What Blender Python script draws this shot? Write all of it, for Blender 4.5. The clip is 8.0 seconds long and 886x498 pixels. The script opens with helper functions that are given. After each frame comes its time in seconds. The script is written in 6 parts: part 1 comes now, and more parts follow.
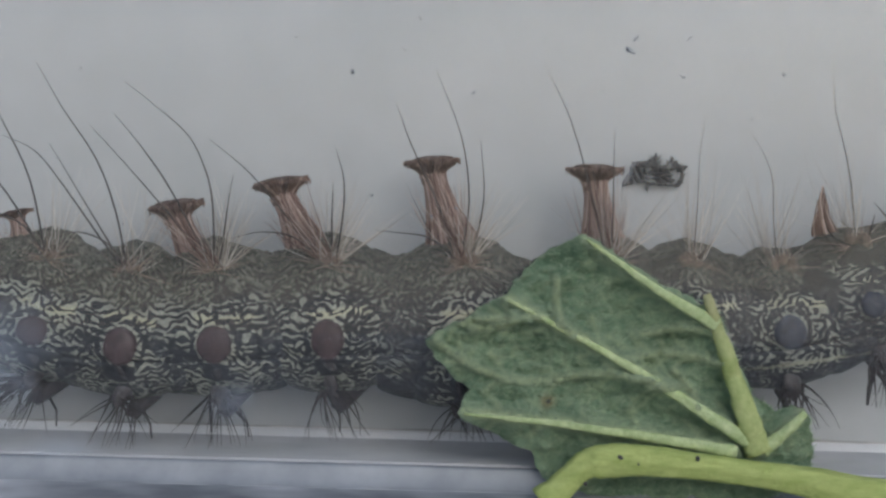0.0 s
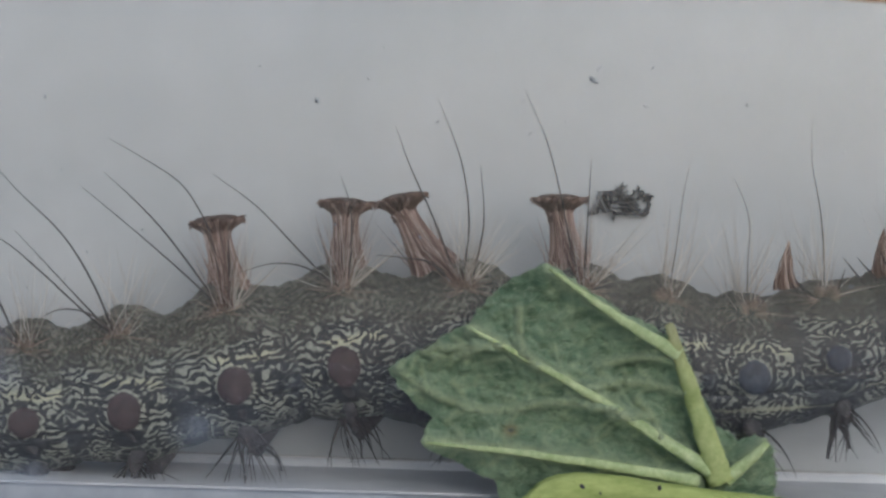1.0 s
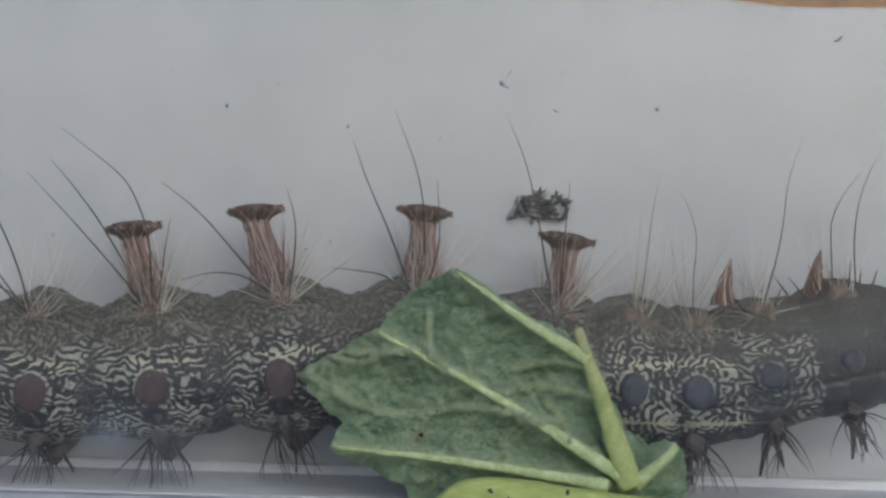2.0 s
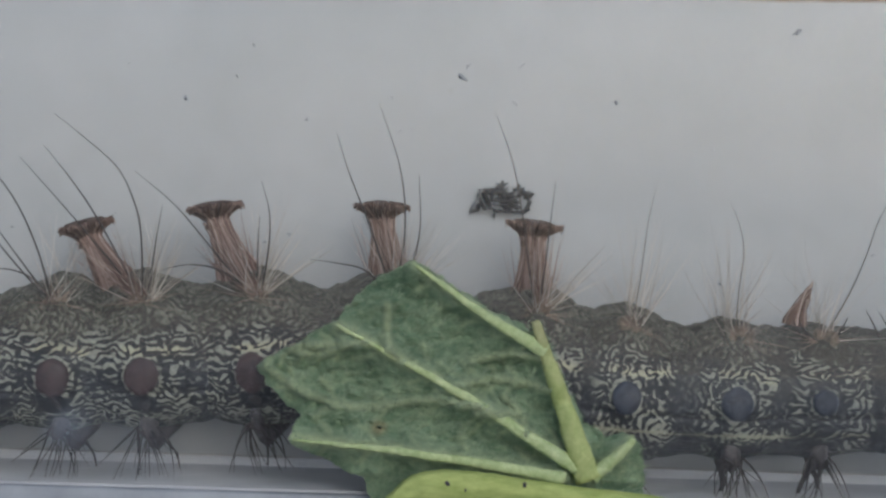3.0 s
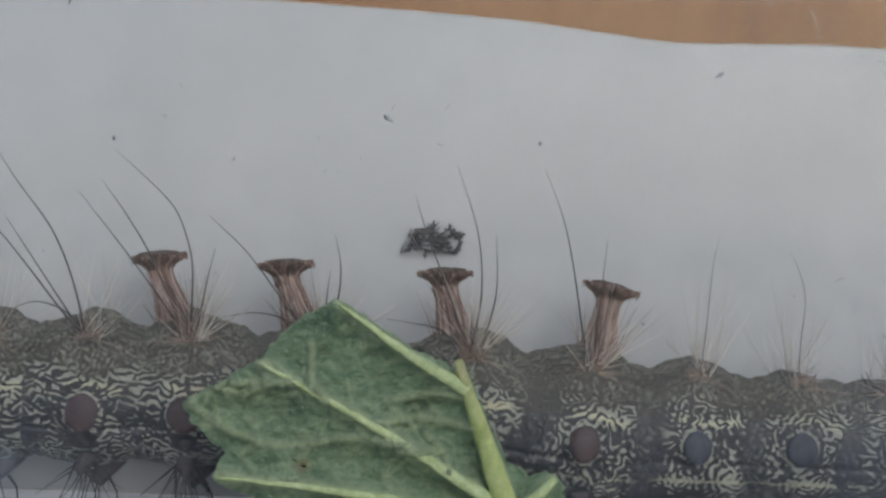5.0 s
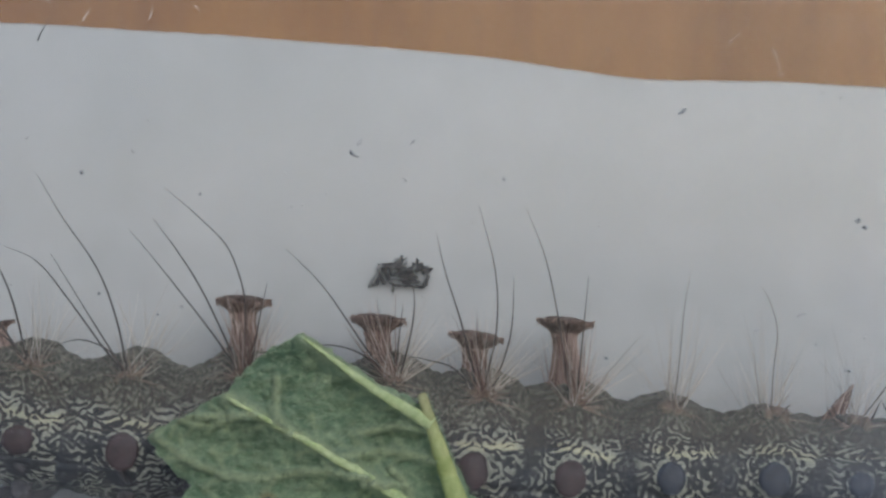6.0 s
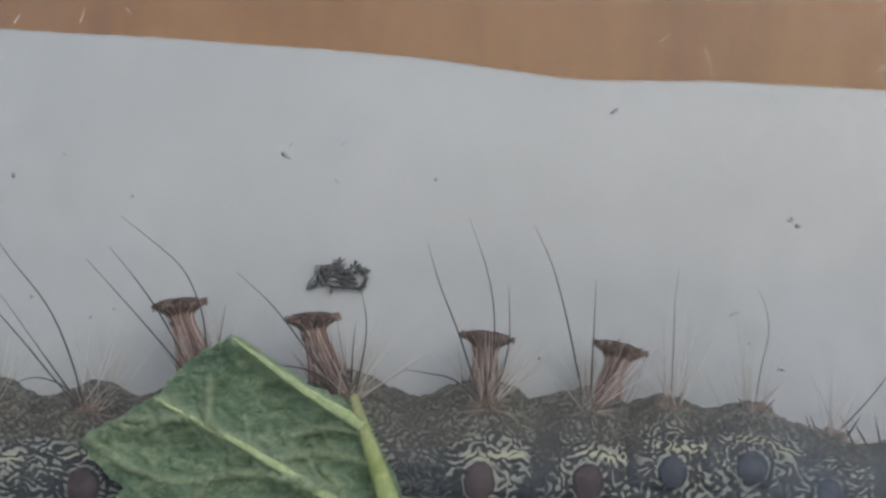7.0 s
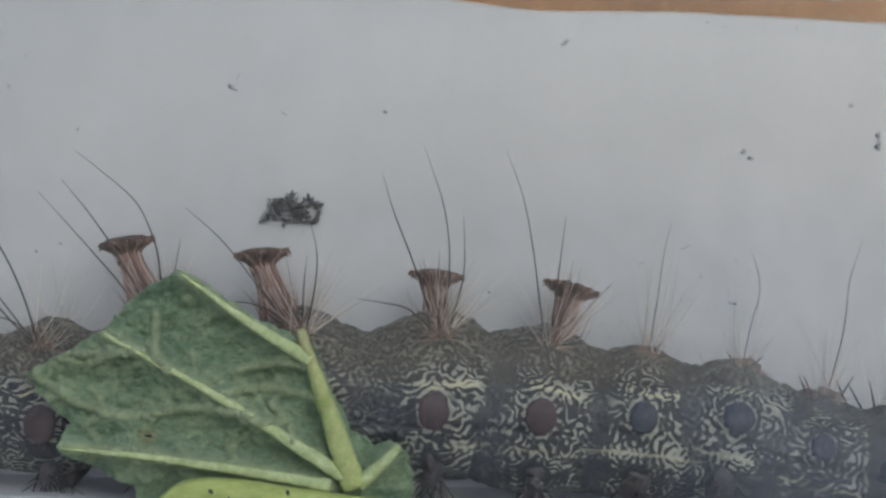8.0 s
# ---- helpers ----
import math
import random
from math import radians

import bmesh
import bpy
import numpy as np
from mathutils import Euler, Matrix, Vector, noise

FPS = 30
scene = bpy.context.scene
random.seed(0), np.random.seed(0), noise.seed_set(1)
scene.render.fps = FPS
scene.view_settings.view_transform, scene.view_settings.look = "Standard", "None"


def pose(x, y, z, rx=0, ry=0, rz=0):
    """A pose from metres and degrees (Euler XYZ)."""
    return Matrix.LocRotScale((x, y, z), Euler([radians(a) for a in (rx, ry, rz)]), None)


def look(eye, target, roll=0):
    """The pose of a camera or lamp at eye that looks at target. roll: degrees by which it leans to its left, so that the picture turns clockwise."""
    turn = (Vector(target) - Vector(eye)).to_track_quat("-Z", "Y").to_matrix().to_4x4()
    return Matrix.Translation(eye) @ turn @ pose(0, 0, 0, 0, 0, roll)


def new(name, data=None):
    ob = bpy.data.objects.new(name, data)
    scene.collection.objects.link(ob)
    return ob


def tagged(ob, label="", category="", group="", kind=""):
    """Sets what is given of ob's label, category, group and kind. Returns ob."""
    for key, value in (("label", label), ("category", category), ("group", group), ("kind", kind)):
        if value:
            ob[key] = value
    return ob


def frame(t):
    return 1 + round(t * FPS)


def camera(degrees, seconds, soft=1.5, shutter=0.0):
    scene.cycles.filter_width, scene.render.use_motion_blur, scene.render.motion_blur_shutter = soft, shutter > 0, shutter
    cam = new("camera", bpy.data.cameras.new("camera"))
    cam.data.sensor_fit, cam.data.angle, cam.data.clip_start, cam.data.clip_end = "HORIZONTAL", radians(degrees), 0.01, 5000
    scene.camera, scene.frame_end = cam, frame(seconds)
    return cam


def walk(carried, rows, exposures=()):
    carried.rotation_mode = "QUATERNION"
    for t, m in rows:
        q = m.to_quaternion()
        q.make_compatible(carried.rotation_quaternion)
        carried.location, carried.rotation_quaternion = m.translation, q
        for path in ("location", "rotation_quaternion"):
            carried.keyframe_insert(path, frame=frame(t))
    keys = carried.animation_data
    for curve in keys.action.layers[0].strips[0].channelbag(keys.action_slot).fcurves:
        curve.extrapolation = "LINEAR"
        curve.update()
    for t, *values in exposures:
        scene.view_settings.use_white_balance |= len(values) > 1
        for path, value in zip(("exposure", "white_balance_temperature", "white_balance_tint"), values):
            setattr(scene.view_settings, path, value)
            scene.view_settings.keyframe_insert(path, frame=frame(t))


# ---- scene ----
from mathutils.geometry import delaunay_2d_cdt

MM = 0.001          # everything below is written in millimetres

# ---------------------------------------------------------------- camera
cam = camera(26.0, 8.0, soft=2.6)
PATH = [
    (0, look((-4.676 * MM, -63.912 * MM, 10.900 * MM), (-4.676 * MM, 0, 8.402 * MM), 1.58)),
    (0.3, look((-5.581 * MM, -64.052 * MM, 10.900 * MM), (-5.581 * MM, 0, 8.856 * MM), 1.67)),
    (0.6, look((-5.253 * MM, -64.091 * MM, 10.900 * MM), (-5.253 * MM, 0, 9.144 * MM), 1.72)),
    (1, look((-3.474 * MM, -64.027 * MM, 10.900 * MM), (-3.474 * MM, 0, 9.395 * MM), 1.73)),
    (1.3, look((-1.582 * MM, -64.036 * MM, 10.900 * MM), (-1.582 * MM, 0, 9.557 * MM), 1.68)),
    (1.5, look((-1.101 * MM, -63.969 * MM, 10.900 * MM), (-1.101 * MM, 0, 9.640 * MM), 1.62)),
    (1.7, look((-0.735 * MM, -64.024 * MM, 10.900 * MM), (-0.735 * MM, 0, 9.639 * MM), 1.66)),
    (2.8, look((0.376 * MM, -63.913 * MM, 10.900 * MM), (0.376 * MM, 0, 9.521 * MM), 1.68)),
    (3, look((0.943 * MM, -64.077 * MM, 10.900 * MM), (0.943 * MM, 0, 9.435 * MM), 1.73)),
    (3.2, look((1.097 * MM, -64.218 * MM, 10.900 * MM), (1.097 * MM, 0, 9.621 * MM), 1.79)),
    (3.5, look((1.645 * MM, -64.375 * MM, 10.900 * MM), (1.645 * MM, 0, 9.531 * MM), 1.87)),
    (3.8, look((1.660 * MM, -64.450 * MM, 10.900 * MM), (1.660 * MM, 0, 9.705 * MM), 1.90)),
    (4, look((1.883 * MM, -64.512 * MM, 10.900 * MM), (1.883 * MM, 0, 9.763 * MM), 1.94)),
    (4.2, look((2.037 * MM, -64.505 * MM, 10.900 * MM), (2.037 * MM, 0, 10.019 * MM), 1.94)),
    (4.5, look((2.125 * MM, -64.526 * MM, 10.900 * MM), (2.125 * MM, 0, 10.452 * MM), 1.97)),
    (4.7, look((2.613 * MM, -64.503 * MM, 10.900 * MM), (2.613 * MM, 0, 10.610 * MM), 1.96)),
    (5.8, look((4.521 * MM, -64.961 * MM, 10.900 * MM), (4.521 * MM, 0, 11.768 * MM), 1.99)),
    (6, look((4.609 * MM, -65.068 * MM, 10.900 * MM), (4.609 * MM, 0, 12.050 * MM), 2.04)),
    (6.2, look((5.172 * MM, -64.971 * MM, 10.900 * MM), (5.172 * MM, 0, 12.204 * MM), 1.99)),
    (6.5, look((5.728 * MM, -64.996 * MM, 10.900 * MM), (5.728 * MM, 0, 12.378 * MM), 1.97)),
    (7, look((6.927 * MM, -65.050 * MM, 10.900 * MM), (6.927 * MM, 0, 12.159 * MM), 1.74)),
    (7.3, look((7.918 * MM, -64.830 * MM, 10.900 * MM), (7.918 * MM, 0, 11.800 * MM), 1.74)),
    (7.5, look((8.449 * MM, -64.771 * MM, 10.900 * MM), (8.449 * MM, 0, 11.206 * MM), 1.73)),
    (8, look((8.723 * MM, -64.419 * MM, 10.900 * MM), (8.723 * MM, 0, 9.962 * MM), 1.64)),
]
EXPOSURES = [(0.0, -0.41, 5285, 8), (8.0, -0.41, 5285, 8)]
walk(cam, PATH, EXPOSURES)

# ---------------------------------------------------------------- sky and sun
world = bpy.data.worlds.new("overcast_sky")
scene.world = world
world.use_nodes = True
wn = world.node_tree
sky = wn.nodes.new("ShaderNodeTexSky")
sky.sky_type = 'NISHITA'
sky.sun_disc = False
sky.sun_elevation = radians(27)
sky.sun_rotation = radians(162)
sky.air_density, sky.dust_density, sky.ozone_density = 1.0, 4.0, 1.0
wn.links.new(sky.outputs[0], wn.nodes["Background"].inputs[0])
wn.nodes["Background"].inputs[1].default_value = 0.095

sun = new("sun", bpy.data.lights.new("sun", 'SUN'))
sun.data.energy = 0.84
sun.data.angle = radians(120)
sun.data.color = (1.0, 0.96, 0.90)
sun.matrix_world = look((0.27, -0.83, 0.445), (0, 0, 0))


# ---------------------------------------------------------------- materials
class Mat:
    """A node material with its coordinates in millimetres of the object's own space."""

    def __init__(self, name, rough=0.6, metal=0.0):
        self.m = bpy.data.materials.new(name)
        self.m.use_nodes = True
        self.t = self.m.node_tree
        self.b = self.t.nodes["Principled BSDF"]
        self.b.inputs["Roughness"].default_value = rough
        self.b.inputs["Metallic"].default_value = metal
        tc = self.t.nodes.new("ShaderNodeTexCoord")
        vm = self.t.nodes.new("ShaderNodeVectorMath")
        vm.operation = 'SCALE'
        vm.inputs["Scale"].default_value = 1000.0
        self.t.links.new(tc.outputs["Object"], vm.inputs[0])
        self.co = vm.outputs[0]

    def link(self, a, b):
        self.t.links.new(a, b)

    def stretch(self, s):
        n = self.t.nodes.new("ShaderNodeMapping")
        n.inputs["Scale"].default_value = s
        self.link(self.co, n.inputs[0])
        return n.outputs[0]

    def noise(self, scale, detail=4.0, rough=0.55, co=None, dist=0.0):
        n = self.t.nodes.new("ShaderNodeTexNoise")
        n.inputs["Scale"].default_value = scale
        n.inputs["Detail"].default_value = detail
        n.inputs["Roughness"].default_value = rough
        n.inputs["Distortion"].default_value = dist
        self.link(co if co else self.co, n.inputs["Vector"])
        return n.outputs["Fac"]

    def voronoi(self, scale, feature='DISTANCE_TO_EDGE', co=None):
        n = self.t.nodes.new("ShaderNodeTexVoronoi")
        n.feature = feature
        n.inputs["Scale"].default_value = scale
        self.link(co if co else self.co, n.inputs["Vector"])
        return n.outputs["Distance"]

    def ramp(self, fac, *stops):
        n = self.t.nodes.new("ShaderNodeValToRGB")
        e = n.color_ramp.elements
        while len(e) < len(stops):
            e.new(0.5)
        for k, (p, c) in zip(e, stops):
            k.position = p
            k.color = (*c, 1) if isinstance(c, tuple) else (c, c, c, 1)
        self.link(fac, n.inputs[0])
        return n.outputs[0]

    def math(self, op, a, b=0.5):
        n = self.t.nodes.new("ShaderNodeMath")
        n.operation = op
        for i, v in enumerate((a, b)):
            if isinstance(v, (int, float)):
                n.inputs[i].default_value = v
            else:
                self.link(v, n.inputs[i])
        return n.outputs[0]

    def mix(self, fac, a, b, blend='MIX'):
        n = self.t.nodes.new("ShaderNodeMix")
        n.data_type, n.blend_type = 'RGBA', blend
        for k, v in ((0, fac), (6, a), (7, b)):
            if isinstance(v, (int, float)):
                n.inputs[k].default_value = v
            elif isinstance(v, tuple):
                n.inputs[k].default_value = (*v, 1)
            else:
                self.link(v, n.inputs[k])
        return n.outputs[2]

    def attr(self, name):
        n = self.t.nodes.new("ShaderNodeAttribute")
        n.attribute_name = name
        s = self.t.nodes.new("ShaderNodeSeparateColor")
        self.link(n.outputs["Color"], s.inputs[0])
        return s.outputs[0], s.outputs[1], s.outputs[2]

    def island(self):
        n = self.t.nodes.new("ShaderNodeNewGeometry")
        return n.outputs["Random Per Island"]

    def axis(self, k):
        s = self.t.nodes.new("ShaderNodeSeparateXYZ")
        self.link(self.co, s.inputs[0])
        return s.outputs[k]

    def color(self, c):
        if isinstance(c, tuple):
            self.b.inputs["Base Color"].default_value = (*c, 1)
        else:
            self.link(c, self.b.inputs["Base Color"])
        return self

    def rough(self, r):
        self.link(r, self.b.inputs["Roughness"])
        return self

    def bump(self, h, dist_mm, strength=0.6):
        n = self.t.nodes.new("ShaderNodeBump")
        n.inputs["Strength"].default_value = strength
        n.inputs["Distance"].default_value = dist_mm * MM
        self.link(h, n.inputs["Height"])
        self.link(n.outputs[0], self.b.inputs["Normal"])
        return self


def make_materials():
    M = {}
    # white card: soft mottling, faint fibres
    k = Mat("white_card", 0.75)
    a = k.ramp(k.noise(0.16, 3), (0.35, (0.455, 0.473, 0.479)), (0.65, (0.505, 0.518, 0.523)))
    b = k.ramp(k.noise(0.9, 5), (0.3, 0.93), (0.7, 1.0))
    c = k.mix(1.0, a, b, 'MULTIPLY')
    k.color(c).bump(k.noise(5, 4), 0.02, 0.3)
    M["card"] = k.m
    k = Mat("card_edge", 0.8)
    k.color(k.ramp(k.noise(2.0, 3), (0.3, (0.36, 0.33, 0.29)), (0.7, (0.55, 0.53, 0.50))))
    M["card_edge"] = k.m
    # milky plastic floor of the box
    k = Mat("milky_plastic", 0.25)
    k.color(k.ramp(k.noise(0.25, 2), (0.3, (0.44, 0.455, 0.475)), (0.7, (0.60, 0.61, 0.63))))
    k.rough(k.ramp(k.noise(0.8, 4), (0.3, 0.30), (0.7, 0.42)))
    M["plastic"] = k.m
    k = Mat("dark_lip", 0.5)
    k.color(k.ramp(k.noise(0.35, 5, 0.6), (0.3, (0.24, 0.255, 0.28)), (0.7, (0.42, 0.435, 0.46))))
    M["lip"] = k.m
    k = Mat("dull_mat", 0.7)
    k.color(k.ramp(k.noise(0.12, 4), (0.40, (0.20, 0.21, 0.23)), (0.62, (0.68, 0.69, 0.71)))).bump(k.noise(4, 4), 0.05)
    M["mat"] = k.m
    k = Mat("weld_bead", 0.3)
    k.color(k.ramp(k.noise(0.6, 4), (0.3, (0.78, 0.79, 0.80)), (0.7, (0.90, 0.90, 0.90))))
    M["bead"] = k.m
    # clear pane with smears of dried wet and breath
    k = Mat("clear_pane", 0.0)
    k.color((1, 1, 1))
    k.b.inputs["Transmission Weight"].default_value = 1.0
    k.b.inputs["IOR"].default_value = 1.34
    d = k.t.nodes.new("ShaderNodeBsdfDiffuse")
    d.inputs[0].default_value = (0.52, 0.60, 0.74, 1)
    mx = k.t.nodes.new("ShaderNodeMixShader")
    smear = k.ramp(k.noise(0.085, 3, 0.5, dist=0.6), (0.53, 0.003), (0.78, 0.045))
    flat = k.stretch((1.0, 0.0, 1.0))
    for x, z, wide, strong in ((-20.0, 4.6, 4.6, 0.15), (22.0, 5.2, 2.2, 0.08), (-11.6, 3.0, 1.8, 0.12), (-17.5, 0.6, 3.0, 0.16)):
        vd = k.t.nodes.new("ShaderNodeVectorMath")
        vd.operation = 'DISTANCE'
        vd.inputs[1].default_value = (x, 0, z)
        k.link(flat, vd.inputs[0])
        edge = k.math('ADD', k.math('DIVIDE', vd.outputs["Value"], wide), k.math('MULTIPLY', k.noise(0.5, 4, 0.6, dist=0.8), 0.9))
        smear = k.math('MAXIMUM', smear, k.math('MULTIPLY', k.ramp(edge, (0.35, 1.0), (1.3, 0.0)), strong))
    k.link(smear, mx.inputs[0])
    k.link(k.b.outputs[0], mx.inputs[1])
    k.link(d.outputs[0], mx.inputs[2])
    k.link(mx.outputs[0], k.t.nodes["Material Output"].inputs[0])
    M["pane"] = k.m
    # varnished wood, grain running upward
    k = Mat("warm_wood", 0.75)
    grain = k.stretch((1.0, 1.0, 0.25))
    g1 = k.noise(0.22, 5, 0.6, grain, 0.8)
    g2 = k.noise(1.4, 3, 0.5, grain)
    c = k.ramp(g1, (0.28, (0.225, 0.098, 0.025)), (0.5, (0.32, 0.155, 0.045)), (0.75, (0.38, 0.204, 0.070)))
    k.color(k.mix(0.18, c, k.ramp(g2, (0.35, (0.20, 0.08, 0.02)), (0.65, (0.42, 0.22, 0.07)))))
    M["wood"] = k.m
    k = Mat("table_wood", 0.5)
    grain = k.stretch((0.1, 1.0, 1.0))
    g1 = k.noise(0.5, 6, 0.6, grain, 0.4)
    k.color(k.ramp(g1, (0.3, (0.27, 0.14, 0.06)), (0.7, (0.40, 0.23, 0.115))))
    k.bump(g1, 0.05, 0.4)
    M["table"] = k.m

    # caterpillar skin; the markings are stored with the skin: maze, yellow, dull back
    k = Mat("maze_skin", 0.5)
    r, g, b = k.attr("marks")
    grain = k.noise(9, 4)
    dark = k.ramp(grain, (0.3, (0.013, 0.015, 0.018)), (0.7, (0.034, 0.036, 0.040)))
    pale = k.ramp(grain, (0.25, (0.20, 0.21, 0.175)), (0.75, (0.40, 0.40, 0.32)))
    maze = k.mix(k.ramp(r, (0.47, 0.0), (0.74, 1.0)), dark, pale)
    yellow = k.mix(g, maze, k.mix(k.ramp(r, (0.40, 0.0), (0.58, 1.0)), dark, (0.52, 0.49, 0.32)))
    dull = k.mix(k.ramp(r, (0.42, 0.0), (0.78, 1.0)), (0.062, 0.062, 0.050), (0.210, 0.208, 0.166))
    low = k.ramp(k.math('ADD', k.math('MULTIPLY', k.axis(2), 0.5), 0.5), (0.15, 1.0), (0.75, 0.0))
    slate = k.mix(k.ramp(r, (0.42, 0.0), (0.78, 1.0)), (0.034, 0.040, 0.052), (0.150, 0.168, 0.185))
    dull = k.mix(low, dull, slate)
    dull2 = k.mix(k.math('MULTIPLY', k.ramp(k.noise(1.8, 4), (0.42, 0.0), (0.68, 1.0)), 0.42), dull, (0.070, 0.071, 0.055))
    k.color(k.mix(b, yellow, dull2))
    k.bump(k.math('ADD', k.noise(7, 4), k.math('MULTIPLY', r, 0.5)), 0.05, 0.5)
    M["skin"] = k.m
    for name, c1, c2 in (("spot_red", (0.020, 0.013, 0.014), (0.085, 0.058, 0.058)),
                         ("spot_blue", (0.012, 0.015, 0.024), (0.062, 0.074, 0.100))):
        k = Mat(name, 0.42)
        k.color(k.ramp(k.noise(4.5, 6, 0.7), (0.32, c1), (0.68, c2))).bump(k.noise(10, 4), 0.05, 0.7)
        M[name] = k.m
    k = Mat("leg_flesh", 0.55)
    k.color(k.ramp(k.noise(5, 4), (0.3, (0.028, 0.026, 0.028)), (0.7, (0.10, 0.092, 0.092)))).bump(k.noise(8, 3), 0.04)
    M["leg"] = k.m
    k = Mat("brush_hair", 0.55)
    k.color(k.ramp(k.island(), (0.0, (0.09, 0.056, 0.045)), (0.5, (0.28, 0.185, 0.150)), (0.8, (0.43, 0.32, 0.27)), (1.0, (0.66, 0.54, 0.46))))
    k.bump(k.noise(12, 2, co=k.stretch((1, 1, 0.1))), 0.05)
    M["brush"] = k.m
    k = Mat("brush_cap_hair", 0.55)
    k.color(k.ramp(k.island(), (0.0, (0.07, 0.046, 0.036)), (0.8, (0.21, 0.135, 0.10)), (1.0, (0.45, 0.34, 0.28))))
    k.bump(k.noise(12, 2), 0.05)
    M["brush_cap"] = k.m
    k = Mat("pencil_hair", 0.5)
    k.color(k.ramp(k.island(), (0.0, (0.07, 0.038, 0.027)), (0.5, (0.20, 0.12, 0.085)), (1.0, (0.60, 0.48, 0.40))))
    M["pencil"] = k.m
    k = Mat("strand_hair", 0.5)
    k.color(k.ramp(k.island(), (0.0, (0.05, 0.032, 0.026)), (0.45, (0.17, 0.10, 0.08)), (0.6, (0.40, 0.29, 0.24)), (1.0, (0.66, 0.56, 0.48))))
    M["strand"] = k.m
    for name, c1, c2 in (("dark_hair", (0.022, 0.020, 0.020), (0.07, 0.06, 0.055)),
                         ("pale_hair", (0.38, 0.34, 0.29), (0.72, 0.69, 0.62)),
                         ("tan_hair", (0.17, 0.135, 0.10), (0.72, 0.67, 0.58)),
                         ("whisker", (0.085, 0.072, 0.062), (0.13, 0.11, 0.095)),
                         ("rust_hair", (0.14, 0.092, 0.068), (0.42, 0.33, 0.26))):
        k = Mat(name, 0.4)
        k.color(k.ramp(k.island(), (0.0, c1), (1.0, c2)))
        M[name] = k.m
    k = Mat("star_wart", 0.6)
    k.color(k.ramp(k.noise(5, 4), (0.3, (0.075, 0.062, 0.048)), (0.7, (0.28, 0.23, 0.175)))).bump(k.noise(9, 3), 0.06)
    M["wart"] = k.m
    k = Mat("head_shell", 0.35)
    k.color(k.ramp(k.noise(2.5, 4), (0.3, (0.010, 0.012, 0.017)), (0.7, (0.03, 0.034, 0.045))))
    M["head"] = k.m

    # leaf, seen from its felted underside
    k = Mat("leaf_underside", 0.62)
    r, g, b = k.attr("marks")
    fine = k.noise(3.6, 8, 0.72)
    base = k.ramp(fine, (0.33, (0.29, 0.43, 0.26)), (0.50, (0.445, 0.595, 0.355)), (0.67, (0.64, 0.755, 0.475)))
    cells = k.ramp(k.voronoi(1.9), (0.0, (0.52, 0.63, 0.42)), (0.06, (0.47, 0.62, 0.42)), (0.16, (0.30, 0.47, 0.31)))
    c = k.mix(0.25, base, cells)
    felt = k.noise(4.6, 6, 0.7, k.stretch((0.42, 1.0, 1.6)), 0.9)
    c = k.mix(k.ramp(felt, (0.52, 0.0), (0.68, 0.45)), c, (0.66, 0.77, 0.48))
    c = k.mix(k.math('MULTIPLY', k.ramp(k.noise(0.55, 3), (0.42, 0.0), (0.68, 1.0)), 0.42), c, (0.11, 0.21, 0.120))
    pock = k.noise(1.25, 4, 0.6, k.stretch((0.55, 1.0, 1.35)), 0.6)
    c = k.mix(k.ramp(pock, (0.48, 0.0), (0.66, 0.50)), c, (0.130, 0.240, 0.145))
    c = k.mix(r, c, (0.72, 0.82, 0.49))
    c = k.mix(g, c, (0.52, 0.46, 0.26))
    k.color(c)
    k.bump(k.math('ADD', k.math('ADD', fine, felt), k.voronoi(1.9)), 0.34, 0.95)
    k.b.inputs["Subsurface Weight"].default_value = 0.0
    M["leaf"] = k.m
    k = Mat("leaf_vein", 0.75)
    k.color(k.ramp(k.noise(2.6, 7, 0.7), (0.3, (0.37, 0.48, 0.19)), (0.7, (0.70, 0.78, 0.43)))).bump(k.noise(5, 6, 0.7), 0.14, 0.8)
    M["vein"] = k.m
    k = Mat("leaf_stalk", 0.66)
    k.color(k.ramp(k.noise(2.2, 8, 0.7, co=k.stretch((0.35, 1, 1))), (0.3, (0.34, 0.42, 0.10)), (0.7, (0.60, 0.67, 0.23)))).bump(k.noise(4, 7, 0.7), 0.16, 0.8)
    M["stalk"] = k.m
    k = Mat("leaf_rib", 0.6)
    green = k.ramp(k.noise(2.0, 7, 0.7), (0.3, (0.32, 0.40, 0.12)), (0.7, (0.57, 0.62, 0.26)))
    drier = k.ramp(k.noise(3.0, 6, 0.7), (0.3, (0.30, 0.29, 0.12)), (0.7, (0.52, 0.51, 0.28)))
    up = k.math('ADD', k.math('MULTIPLY', k.axis(2), 0.25), k.math('MULTIPLY', k.noise(1.2, 4), 0.5))
    k.color(k.mix(k.ramp(k.math('ADD', up, 1.0), (0.28, 0.0), (0.72, 0.85)), green, drier)).bump(k.noise(5, 6, 0.7), 0.12, 0.8)
    M["rib"] = k.m
    k = Mat("felt_hair", 0.6)
    k.color(k.ramp(k.island(), (0.0, (0.26, 0.38, 0.22)), (1.0, (0.60, 0.70, 0.48))))
    M["felt"] = k.m
    k = Mat("dirt", 0.8)
    k.color(k.mix(k.math('MULTIPLY', k.ramp(k.noise(5, 4), (0.4, 0.0), (0.7, 1.0)), 0.5), k.ramp(k.island(), (0.0, (0.030, 0.033, 0.036)), (0.7, (0.10, 0.105, 0.11)), (1.0, (0.30, 0.31, 0.32))), (0.02, 0.022, 0.024)))
